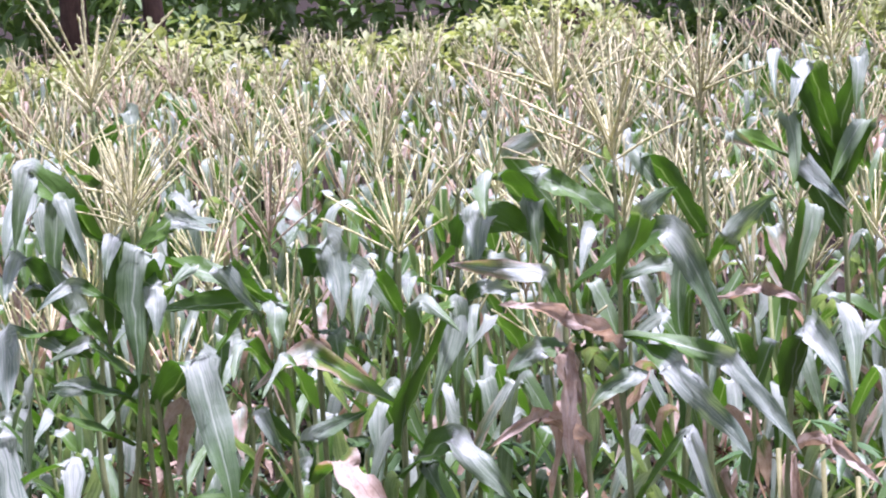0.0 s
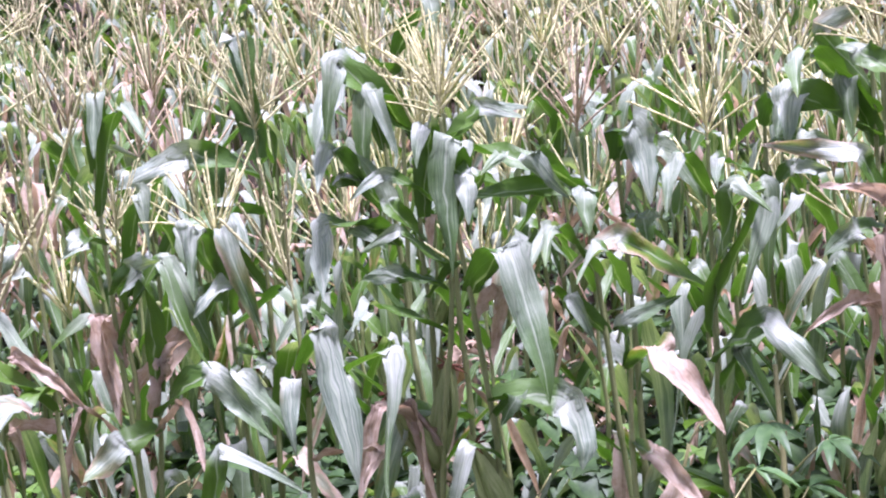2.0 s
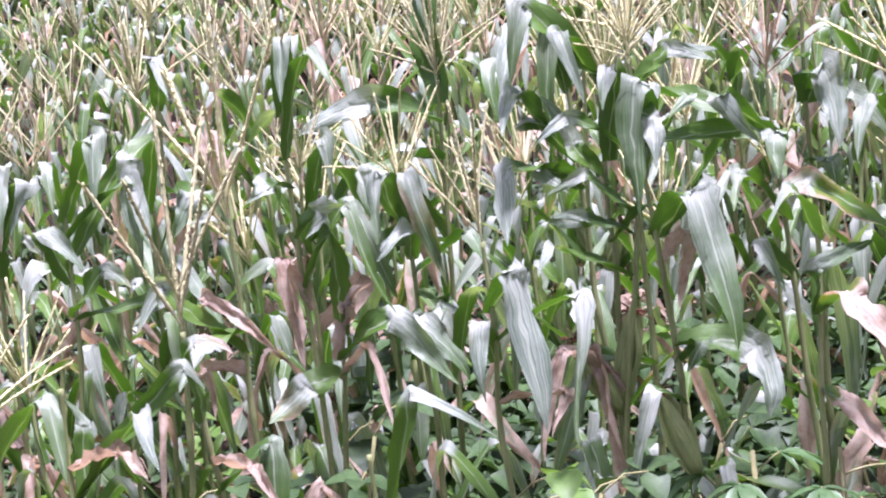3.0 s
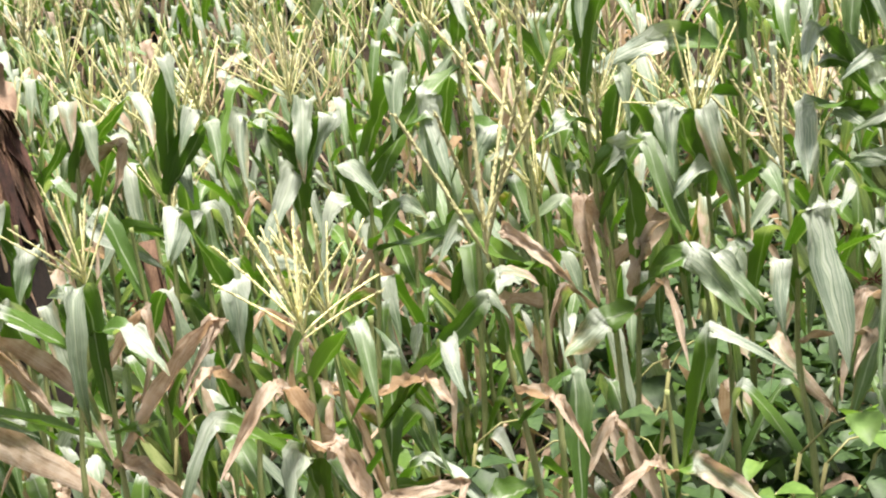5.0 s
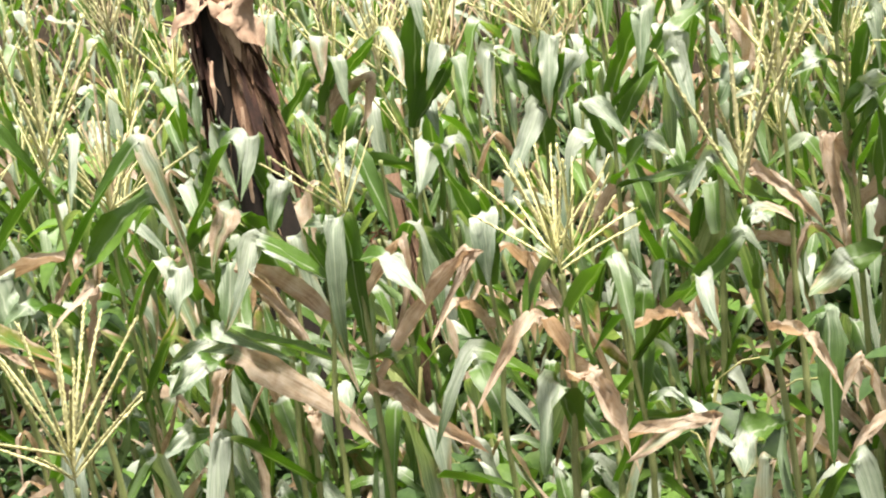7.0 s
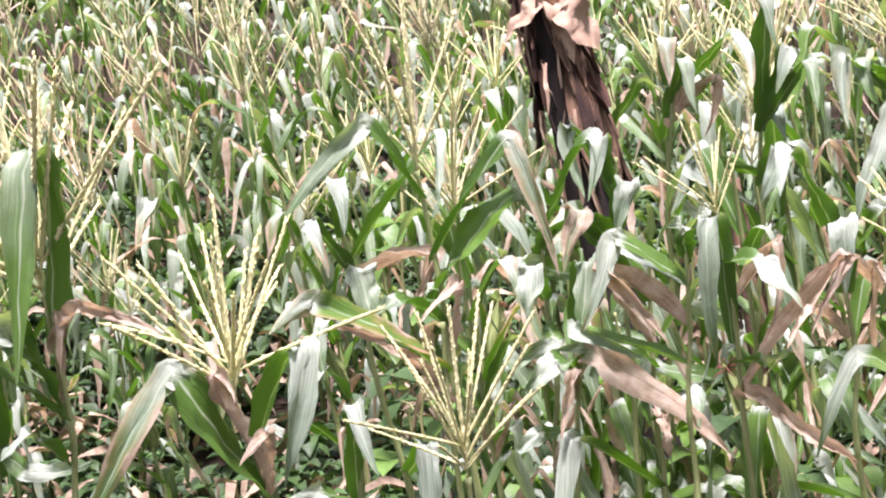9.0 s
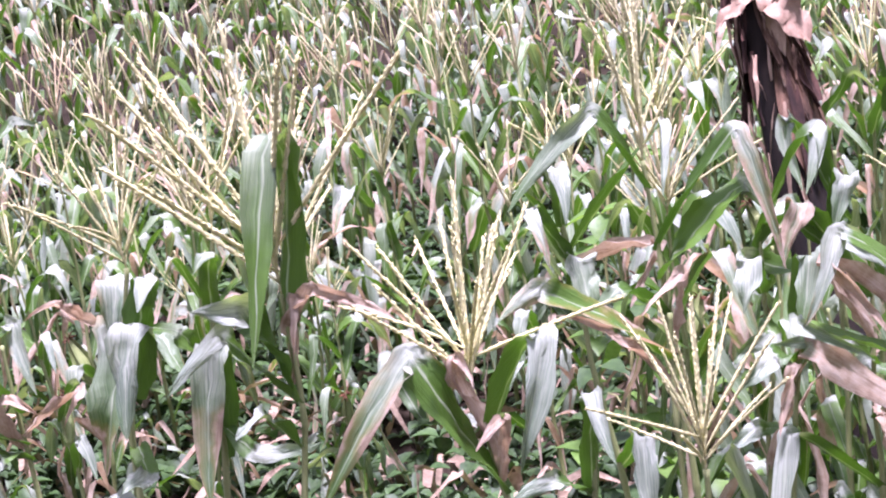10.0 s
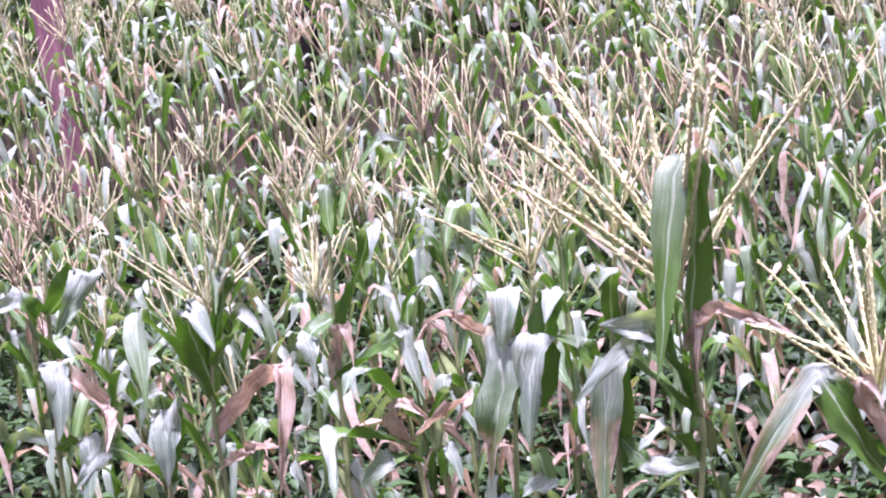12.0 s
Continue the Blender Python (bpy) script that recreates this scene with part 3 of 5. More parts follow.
maize(1.65, 4.12, (-0.089, 0.023, 1.86), (
    (1.73, -0.217, 0.004, 1.839, -0.151, -0.075, 1.741, 0.063, 7, "g"),
    (1.67, -0.102, -0.025, 1.754, -0.128, -0.081, 1.649, 0.065, 1, "g"),
    (1.53, -0.181, -0.029, 1.673, -0.251, -0.104, 1.608, 0.055, 16, "n"),
    (1.39, -0.163, -0.009, 1.509, -0.122, -0.082, 1.398, 0.045, 1, "g"),
), "old", 0.24, 153, (-4, -5), 0.0120, (), 10, 5)
maize(1.70, 4.36, (0.046, -0.012, 1.98), (
    (1.75, 0.060, -0.067, 1.846, 0.066, -0.131, 1.661, 0.091, -15, "g"),
    (1.78, 0.119, -0.082, 1.782, 0.191, -0.163, 1.635, 0.059, -60, "g"),
    (1.86, -0.002, -0.051, 1.885, -0.055, -0.099, 1.845, 0.053, 16, "g"),
    (1.61, 0.066, -0.068, 1.618, 0.046, -0.126, 1.534, 0.053, -10, "n"),
), "young", 0.25, 250, (3, -3), 0.0120, (), 11, 5)
maize(2.07, 4.32, (0.056, -0.014, 1.93), (
    (1.78, 0.070, -0.069, 1.867, 0.018, -0.118, 1.766, 0.084, -1, "g"),
    (1.74, 0.099, -0.077, 1.758, 0.146, -0.151, 1.738, 0.048, -65, "g"),
    (1.60, 0.080, -0.072, 1.685, 0.141, -0.150, 1.671, 0.057, -67, "g"),
    (1.63, -0.110, -0.045, 1.740, -0.142, -0.126, 1.660, 0.048, 10, "g"),
), "young", 0.27, 347, (1, -8), 0.0120, (), 12, 5)
maize(0.29, 4.21, (0.044, -0.011, 1.73), (
    (1.54, -0.033, -0.012, 1.588, 0.105, -0.079, 1.451, 0.050, -45, "d"),
    (1.49, -0.035, -0.074, 1.499, -0.125, -0.152, 1.426, 0.059, 22, "g"),
    (1.39, -0.061, -0.036, 1.431, -0.040, -0.103, 1.338, 0.042, 13, "d"),
    (1.44, -0.124, -0.020, 1.622, -0.187, -0.065, 1.546, 0.054, 62, "g"),
), "thin", 0.45, 84, (-1, -6), 0.0120, (), 13, 5)
maize(0.13, 4.97, (0.156, -0.040, 2.10), (
    (1.90, 0.156, -0.091, 2.035, 0.158, -0.154, 1.951, 0.050, -4, "g"),
    (1.85, 0.048, -0.064, 1.795, 0.038, -0.124, 1.592, 0.070, 20, "g"),
    (1.69, 0.189, -0.100, 1.698, 0.120, -0.145, 1.596, 0.070, 3, "g"),
    (1.65, 0.226, -0.110, 1.628, 0.164, -0.156, 1.619, 0.056, 45, "g"),
), "young", 0.26, 181, (-3, -4), 0.0120, (), 14, 5)
maize(2.18, 3.79, (-0.027, 0.013, 1.97), (
    (1.73, 0.142, -0.122, 1.871, 0.257, -0.242, 1.548, 0.073, -69, "g"),
    (1.62, -0.109, 0.007, 1.777, -0.281, 0.109, 1.820, 0.058, 70, "p"),
    (1.46, -0.076, -0.019, 1.610, -0.095, -0.077, 1.346, 0.070, 5, "d"),
    (1.59, -0.122, 0.002, 1.618, -0.221, -0.018, 1.579, 0.063, 56, "g"),
    (1.37, -0.131, 0.006, 1.453, -0.270, 0.005, 1.422, 0.050, 61, "d"),
), "young", 0.24, 278, (4, -2), 0.0120, (), 15, 5)
maize(2.16, 3.63, (0.013, -0.006, 2.02), (
    (1.65, 0.079, -0.092, 1.593, 0.186, -0.209, 1.384, 0.070, -61, "g"),
    (1.65, 0.191, -0.145, 1.600, 0.282, -0.254, 1.389, 0.056, -68, "g"),
    (1.90, -0.109, 0.095, 2.019, -0.155, 0.128, 2.016, 0.063, 70, "n"),
    (1.58, 0.012, -0.061, 1.585, -0.122, -0.065, 1.514, 0.051, 45, "p"),
    (1.77, 0.040, -0.074, 1.924, 0.075, -0.157, 1.987, 0.056, 67, "n"),
    (1.62, -0.125, 0.003, 1.715, -0.277, 0.008, 1.761, 0.061, 70, "d"),
), "wide", 0.30, 15, (2, -7), 0.0120, (), 16, 5)
maize(2.49, 3.75, (-0.008, 0.004, 2.09), (
    (1.82, -0.088, -0.014, 1.817, -0.123, -0.064, 1.590, 0.049, 12, "n"),
    (1.74, 0.012, -0.061, 1.822, 0.085, -0.161, 1.919, 0.057, 70, "n"),
    (1.82, -0.156, 0.014, 2.030, -0.149, -0.061, 1.932, 0.062, 11, "n"),
    (1.66, 0.077, -0.091, 1.699, 0.133, -0.184, 1.664, 0.044, -66, "d"),
    (1.76, -0.108, -0.005, 1.773, -0.257, -0.001, 1.747, 0.051, 65, "n"),
), "wide", 0.30, 112, (0, -5), 0.0120, (), 17, 5)
maize(2.59, 3.65, (0.032, -0.015, 1.90), (
    (1.44, 0.020, -0.098, 1.623, 0.041, -0.215, 1.478, 0.074, -19, "g"),
    (1.63, 0.060, -0.083, 1.893, -0.017, -0.113, 1.727, 0.056, -3, "n"),
    (1.71, -0.022, -0.044, 1.849, -0.039, -0.103, 1.755, 0.056, -1, "g"),
    (1.31, 0.076, -0.091, 1.343, 0.140, -0.187, 1.246, 0.051, -59, "d"),
    (1.46, 0.070, -0.138, 1.667, 0.043, -0.253, 1.497, 0.064, -17, "g"),
), "", 0.20, 209, (-2, -3), 0.0120, (), 18, 5)
maize(3.02, 3.89, (-0.039, 0.018, 2.16), (
    (1.94, -0.142, -0.007, 2.188, -0.224, -0.059, 2.085, 0.064, 15, "g"),
    (1.87, -0.214, -0.003, 2.198, -0.295, -0.092, 2.113, 0.056, 11, "g"),
    (1.98, -0.013, -0.049, 2.188, -0.062, -0.093, 2.057, 0.058, -9, "n"),
    (1.87, -0.307, 0.089, 2.025, -0.269, 0.005, 1.970, 0.056, 54, "n"),
    (1.87, -0.005, -0.052, 2.029, -0.123, -0.064, 1.897, 0.056, 10, "n"),
    (1.74, -0.147, 0.014, 1.936, -0.088, -0.080, 1.825, 0.064, -14, "g"),
    (1.80, -0.194, 0.010, 2.059, -0.241, -0.066, 1.897, 0.056, 12, "n"),
), "young", 0.29, 306, (-4, -8), 0.0120, (), 19, 5)
maize(2.23, 4.04, (0.031, -0.014, 2.10), (
    (1.82, -0.172, -0.031, 2.005, -0.228, -0.139, 1.890, 0.080, 12, "n"),
    (1.76, -0.167, 0.023, 1.893, -0.213, -0.022, 1.783, 0.093, 52, "g"),
    (1.87, -0.090, 0.009, 2.033, 0.057, -0.060, 2.068, 0.053, 70, "p"),
    (1.74, -0.057, -0.028, 1.925, -0.071, -0.088, 1.759, 0.067, 9, "n"),
), "wide", 0.33, 43, (3, -6), 0.0120, (), 20, 5)
maize(1.84, 4.12, (-0.000, 0.000, 1.48), (
    (1.28, 0.093, -0.099, 1.384, 0.195, -0.213, 1.233, 0.081, -57, "g"),
    (1.36, 0.047, -0.077, 1.706, 0.105, -0.171, 1.631, 0.065, -54, "n"),
    (1.39, 0.111, -0.107, 1.674, 0.035, -0.138, 1.451, 0.060, -17, "n"),
), "", 0.20, 140, (1, -4), 0.0120, (), 21, 5)
maize(1.06, 4.37, (0.240, -0.112, 1.89), (
    (1.66, 0.238, -0.166, 1.881, 0.182, -0.207, 1.652, 0.079, 0, "n"),
    (1.71, 0.082, -0.093, 1.831, -0.030, -0.107, 1.772, 0.038, 67, "g"),
    (1.58, 0.092, -0.098, 1.688, -0.000, -0.121, 1.667, 0.038, 66, "g"),
    (1.53, 0.084, -0.094, 1.596, -0.000, -0.121, 1.602, 0.036, 69, "g"),
    (1.43, -0.007, -0.125, 1.545, -0.078, -0.248, 1.512, 0.038, 18, "g"),
), "", 0.20, 237, (-1, -2), 0.0120, (), 22, 5)
maize(1.27, 4.38, (0.049, -0.023, 1.93), (
    (1.82, 0.107, -0.105, 1.944, 0.187, -0.209, 1.938, 0.052, -70, "g"),
    (1.84, 0.237, -0.166, 1.802, 0.267, -0.246, 1.716, 0.060, -54, "g"),
    (1.72, 0.303, -0.197, 1.737, 0.280, -0.253, 1.629, 0.057, -55, "g"),
    (1.74, -0.117, -0.029, 2.016, -0.108, -0.135, 1.858, 0.060, 14, "n"),
    (1.80, -0.176, 0.027, 2.071, -0.239, -0.009, 1.913, 0.078, 70, "g"),
), "wide", 0.29, 334, (-3, -7), 0.0120, (), 23, 5)
maize(1.29, 5.04, (0.114, -0.053, 2.14), (
    (2.01, 0.185, -0.155, 2.155, 0.167, -0.231, 2.044, 0.065, -13, "n"),
    (1.96, -0.006, -0.102, 2.040, -0.097, -0.188, 1.926, 0.065, 21, "g"),
), "wide", 0.34, 71, (4, -5), 0.0120, (), 24, 5)
maize(0.27, 3.47, (-0.110, 0.001, 1.70), (
    (1.39, 0.009, -0.030, 1.481, -0.016, -0.090, 1.208, 0.053, -42, "n"),
    (1.53, -0.101, -0.049, 1.696, -0.042, -0.110, 1.671, 0.039, -50, "p"),
    (1.45, -0.032, -0.075, 1.450, 0.006, -0.166, 1.379, 0.035, -16, "d"),
    (1.27, -0.159, -0.048, 1.267, -0.178, -0.109, 1.214, 0.069, 13, "g"),
), "thin", 0.39, 168, (2, -3), 0.0120, (), 25, 5)
maize(-0.11, 3.43, (0.047, -0.000, 1.65), (
    (1.44, 0.256, -0.022, 1.658, 0.286, -0.032, 1.599, 0.045, -70, "n"),
    (1.44, 0.182, -0.078, 1.609, 0.173, -0.171, 1.519, 0.045, -13, "g"),
    (1.33, 0.131, -0.051, 1.331, -0.011, -0.110, 1.295, 0.039, 45, "p"),
    (1.50, 0.136, -0.073, 1.540, 0.158, -0.161, 1.512, 0.048, -15, "d"),
    (1.35, 0.077, 0.049, 1.566, 0.043, 0.080, 1.606, 0.039, 8, "n"),
), "", 0.20, 265, (0, -8), 0.0120, (), 26, 5)
maize(-0.26, 3.33, (0.080, -0.001, 1.65), (
    (1.57, 0.171, -0.067, 1.691, 0.184, -0.148, 1.556, 0.043, -15, "n"),
    (1.41, -0.093, -0.029, 1.547, -0.181, -0.059, 1.378, 0.038, 66, "g"),
    (1.49, 0.028, -0.096, 1.608, -0.092, -0.211, 1.516, 0.045, 21, "d"),
    (1.36, 0.040, -0.050, 1.472, 0.002, -0.110, 1.324, 0.058, 13, "n"),
    (1.44, 0.104, -0.058, 1.484, 0.152, -0.128, 1.341, 0.058, -13, "d"),
    (1.32, 0.307, -0.052, 1.368, 0.295, -0.112, 1.325, 0.038, -51, "d"),
), "wide", 0.23, 2, (-2, -6), 0.0120, (), 27, 5)
maize(-0.61, 3.73, (0.028, -0.000, 1.71), (
    (1.46, 0.020, -0.050, 1.732, -0.015, -0.110, 1.430, 0.049, 11, "n"),
    (1.35, 0.275, -0.069, 1.641, 0.176, -0.151, 1.504, 0.049, -20, "d"),
    (1.53, 0.150, -0.051, 1.675, 0.066, -0.110, 1.478, 0.034, -6, "d"),
    (1.34, 0.075, -0.051, 1.363, 0.234, -0.112, 1.217, 0.049, -48, "d"),
    (1.62, 0.091, -0.082, 1.650, 0.170, -0.181, 1.562, 0.051, -16, "g"),
    (1.42, 0.085, -0.051, 1.434, 0.128, -0.111, 1.470, 0.032, 70, "g"),
), "young", 0.20, 99, (-4, -4), 0.0120, (), 28, 5)
maize(-0.82, 4.13, (0.139, -0.001, 1.59), (
    (1.48, -0.003, -0.050, 1.616, -0.107, -0.109, 1.433, 0.052, 63, "g"),
    (1.38, -0.038, -0.049, 1.559, 0.069, -0.110, 1.396, 0.057, 15, "d"),
    (1.30, -0.118, -0.049, 1.422, 0.030, -0.110, 1.361, 0.050, 59, "g"),
    (1.54, 0.140, -0.051, 1.636, 0.110, -0.111, 1.637, 0.059, 62, "g"),
), "", 0.20, 196, (3, -2), 0.0120, (), 29, 5)
maize(0.47, 3.82, (0.037, -0.000, 1.29), (
    (1.05, 0.139, -0.051, 1.414, 0.273, -0.112, 1.317, 0.050, -61, "g"),
    (1.11, 0.068, -0.050, 1.145, 0.208, -0.111, 1.024, 0.054, -54, "p"),
    (1.09, -0.011, -0.050, 1.164, -0.147, -0.109, 1.073, 0.046, 45, "d"),
), "", 0.20, 293, (1, -7), 0.0120, (), 30, 5)
maize(-0.27, 4.98, (0.103, -0.001, 1.81), (
    (1.51, 0.079, -0.060, 1.655, -0.034, -0.132, 1.410, 0.066, 19, "g"),
    (1.63, 0.028, -0.050, 1.798, 0.040, -0.110, 1.689, 0.058, 10, "n"),
    (1.66, -0.019, -0.073, 1.816, -0.034, -0.163, 1.649, 0.066, 17, "p"),
    (1.59, 0.193, -0.051, 1.788, 0.143, -0.111, 1.652, 0.069, -9, "g"),
    (1.68, 0.135, -0.050, 1.833, 0.106, -0.111, 1.628, 0.060, -1, "n"),
), "young", 0.23, 30, (-1, -5), 0.0120, (), 31, 5)
maize(-0.75, 5.13, (0.248, -0.002, 1.77), (
    (1.61, 0.367, -0.086, 1.790, 0.375, -0.189, 1.690, 0.062, -12, "n"),
    (1.61, 0.327, -0.052, 1.831, 0.278, -0.112, 1.721, 0.062, -6, "g"),
    (1.49, 0.026, -0.050, 1.559, 0.181, -0.111, 1.442, 0.062, 12, "g"),
    (1.46, 0.277, -0.051, 1.565, 0.211, -0.111, 1.442, 0.068, 3, "g"),
    (1.66, 0.285, -0.051, 1.979, 0.288, -0.112, 1.839, 0.062, -9, "g"),
), "", 0.20, 127, (-3, -3), 0.0120, (), 32, 5)
maize(-0.14, 4.93, (0.149, -0.001, 1.76), (
    (1.66, 0.244, -0.051, 1.878, 0.216, -0.112, 1.703, 0.071, -15, "n"),
    (1.62, 0.311, -0.052, 1.759, 0.332, -0.112, 1.578, 0.057, -56, "g"),
    (1.51, 0.082, -0.051, 1.662, 0.165, -0.111, 1.559, 0.060, -26, "n"),
    (1.42, 0.210, -0.051, 1.540, 0.272, -0.112, 1.499, 0.057, -54, "p"),
    (1.41, 0.342, -0.052, 1.438, 0.258, -0.112, 1.397, 0.051, -61, "g"),
    (1.54, 0.327, 0.048, 1.815, 0.416, 0.097, 1.898, 0.057, -61, "n"),
), "", 0.20, 224, (4, -8), 0.0120, (), 33, 5)
maize(-1.01, 4.83, (0.128, -0.001, 1.65), (
    (1.52, 0.028, -0.055, 1.754, 0.051, -0.123, 1.583, 0.058, 16, "g"),
    (1.49, 0.094, -0.050, 1.717, 0.064, -0.110, 1.567, 0.056, 15, "g"),
    (1.46, 0.143, -0.050, 1.602, 0.134, -0.111, 1.452, 0.067, 0, "g"),
    (1.40, 0.011, -0.113, 1.546, -0.034, -0.250, 1.488, 0.070, 21, "p"),
    (1.37, -0.085, -0.114, 1.626, -0.025, -0.254, 1.531, 0.056, 7, "g"),
    (1.31, -0.126, -0.049, 1.404, -0.117, -0.109, 1.287, 0.070, 66, "g"),
), "", 0.20, 321, (2, -6), 0.0120, (), 34, 5)
maize(-0.40, 4.43, (0.043, -0.000, 1.56), (
    (1.34, 0.052, -0.050, 1.531, 0.043, -0.110, 1.366, 0.076, 0, "g"),
    (1.47, -0.047, -0.088, 1.713, -0.079, -0.197, 1.638, 0.056, 16, "g"),
    (1.23, -0.043, -0.083, 1.338, -0.100, -0.184, 1.283, 0.053, 20, "d"),
    (1.38, 0.139, -0.051, 1.545, 0.219, -0.112, 1.520, 0.051, -58, "g"),
), "", 0.20, 58, (0, -4), 0.0120, (), 35, 5)
maize(-0.98, 5.13, (0.251, -0.002, 1.93), (
    (1.77, 0.246, -0.051, 1.903, 0.235, -0.112, 1.777, 0.056, 2, "p"),
    (1.72, 0.432, -0.110, 1.895, 0.435, -0.241, 1.776, 0.056, -11, "g"),
    (1.68, 0.285, -0.051, 1.842, 0.288, -0.112, 1.701, 0.053, -10, "n"),
    (1.65, 0.363, -0.055, 1.770, 0.315, -0.120, 1.638, 0.053, -14, "d"),
), "young", 0.22, 155, (-2, -2), 0.0120, (), 36, 5)
maize(0.51, 4.82, (0.073, -0.001, 1.69), (
    (1.53, 0.156, -0.051, 1.629, 0.054, -0.110, 1.569, 0.061, 24, "g"),
    (1.47, 0.183, -0.051, 1.611, 0.258, -0.112, 1.352, 0.056, -61, "n"),
    (1.43, 0.001, -0.050, 1.501, -0.002, -0.110, 1.244, 0.072, 9, "d"),
    (1.50, -0.005, -0.050, 1.703, -0.088, -0.109, 1.676, 0.056, 57, "g"),
    (1.28, 0.200, -0.051, 1.427, 0.078, -0.111, 1.262, 0.072, -8, "d"),
    (1.53, 0.138, -0.050, 1.788, 0.132, -0.111, 1.643, 0.056, -17, "n"),
), "young", 0.20, 252, (-4, -7), 0.0120, (), 37, 5)
maize(0.82, 4.72, (-0.004, 0.000, 1.63), (
    (1.56, 0.004, -0.050, 1.693, 0.041, -0.110, 1.432, 0.063, -15, "p"),
    (1.52, -0.077, -0.049, 1.705, -0.092, -0.109, 1.550, 0.082, 11, "g"),
    (1.46, -0.008, -0.049, 1.562, -0.104, -0.109, 1.496, 0.054, 20, "g"),
    (1.42, 0.127, -0.108, 1.531, 0.127, -0.240, 1.474, 0.054, -15, "n"),
    (1.27, -0.034, -0.068, 1.341, 0.070, -0.151, 1.166, 0.076, -17, "g"),
    (1.37, 0.069, -0.050, 1.343, 0.027, -0.110, 1.349, 0.054, 63, "g"),
), "young", 0.26, 349, (3, -5), 0.0120, (), 38, 5)
maize(-1.81, 3.12, (0.099, 0.026, 1.83), (
    (1.77, 0.165, -0.008, 2.095, 0.049, -0.101, 1.771, 0.076, 19, "n"),
    (1.63, -0.003, -0.052, 1.780, -0.067, -0.131, 1.711, 0.045, 60, "g"),
    (1.63, 0.039, -0.021, 1.827, -0.039, -0.062, 1.832, 0.081, 70, "g"),
    (1.75, 0.174, -0.006, 1.840, 0.323, -0.029, 1.770, 0.043, -55, "d"),
    (1.66, 0.136, 0.004, 1.838, 0.111, -0.012, 1.712, 0.033, -8, "d"),
    (1.54, 0.052, -0.053, 1.637, 0.039, -0.138, 1.617, 0.045, 22, "g"),
), "wide", 0.48, 86, (1, -3), 0.0120, (), 39, 5)
maize(-2.17, 3.28, (0.259, 0.068, 1.91), (
    (1.47, 0.242, 0.012, 1.701, 0.204, -0.060, 1.415, 0.077, 9, "n"),
    (1.72, 0.259, 0.016, 1.891, 0.270, -0.043, 1.851, 0.042, 6, "g"),
    (1.61, 0.185, -0.003, 1.750, 0.151, -0.074, 1.764, 0.042, 70, "n"),
    (1.54, 0.279, 0.021, 1.486, 0.429, -0.002, 1.504, 0.040, -67, "g"),
), "thin", 0.31, 183, (-1, -8), 0.0120, (), 40, 5)
maize(-1.10, 2.99, (-0.229, -0.060, 1.69), (
    (1.51, -0.310, -0.112, 1.759, -0.455, -0.181, 1.570, 0.070, 67, "p"),
    (1.60, -0.107, -0.079, 1.783, -0.126, -0.146, 1.577, 0.058, -13, "g"),
    (1.54, -0.238, -0.113, 1.760, -0.211, -0.169, 1.719, 0.044, 2, "d"),
    (1.53, -0.177, -0.097, 1.649, -0.201, -0.166, 1.624, 0.035, 17, "d"),
), "wide", 0.34, 280, (-3, -6), 0.0120, (), 41, 5)
maize(-1.36, 2.87, (0.221, 0.058, 1.63), (
    (1.50, 0.233, 0.010, 1.682, 0.280, -0.041, 1.593, 0.040, -11, "g"),
    (1.50, 0.162, -0.009, 1.555, 0.106, -0.086, 1.552, 0.035, 58, "g"),
), "", 0.20, 17, (4, -4), 0.0120, (), 42, 5)
maize(-0.98, 2.87, (0.017, 0.004, 1.55), (), "wide", 0.27, 114, (2, -2), 0.0120, (), 43, 5)
maize(-1.16, 3.86, (-0.018, -0.005, 1.86), (
    (1.80, -0.097, -0.077, 1.981, -0.248, -0.179, 1.828, 0.050, 60, "n"),
    (1.67, 0.182, -0.004, 1.911, 0.237, -0.052, 1.604, 0.045, -62, "p"),
    (1.61, 0.172, 0.004, 1.792, 0.211, -0.007, 1.735, 0.070, -68, "n"),
    (1.53, -0.083, -0.107, 1.629, -0.112, -0.220, 1.605, 0.048, 22, "g"),
    (1.47, 0.034, -0.043, 1.623, -0.042, -0.125, 1.570, 0.045, 41, "d"),
), "thin", 0.39, 211, (0, -7), 0.0120, (), 44, 5)
maize(-1.18, 3.49, (0.077, 0.020, 1.63), (
    (1.53, -0.134, -0.087, 1.737, -0.203, -0.167, 1.680, 0.060, 60, "p"),
    (1.47, -0.023, -0.058, 1.626, -0.095, -0.138, 1.674, 0.031, 70, "d"),
), "", 0.20, 308, (-2, -5), 0.0120, (), 45, 5)
maize(-1.28, 4.08, (-0.137, -0.036, 1.79), (
    (1.55, -0.088, -0.074, 1.641, -0.080, -0.135, 1.460, 0.073, -2, "g"),
    (1.61, -0.174, -0.097, 1.758, -0.158, -0.155, 1.649, 0.041, 12, "p"),
    (1.70, -0.107, -0.079, 1.839, -0.100, -0.140, 1.727, 0.048, 0, "g"),
    (1.64, 0.127, -0.088, 1.904, 0.141, -0.232, 1.805, 0.041, -11, "g"),
    (1.60, 0.061, -0.070, 1.654, 0.045, -0.179, 1.547, 0.048, -10, "d"),
), "", 0.20, 45, (-4, -3), 0.0120, (), 46, 5)
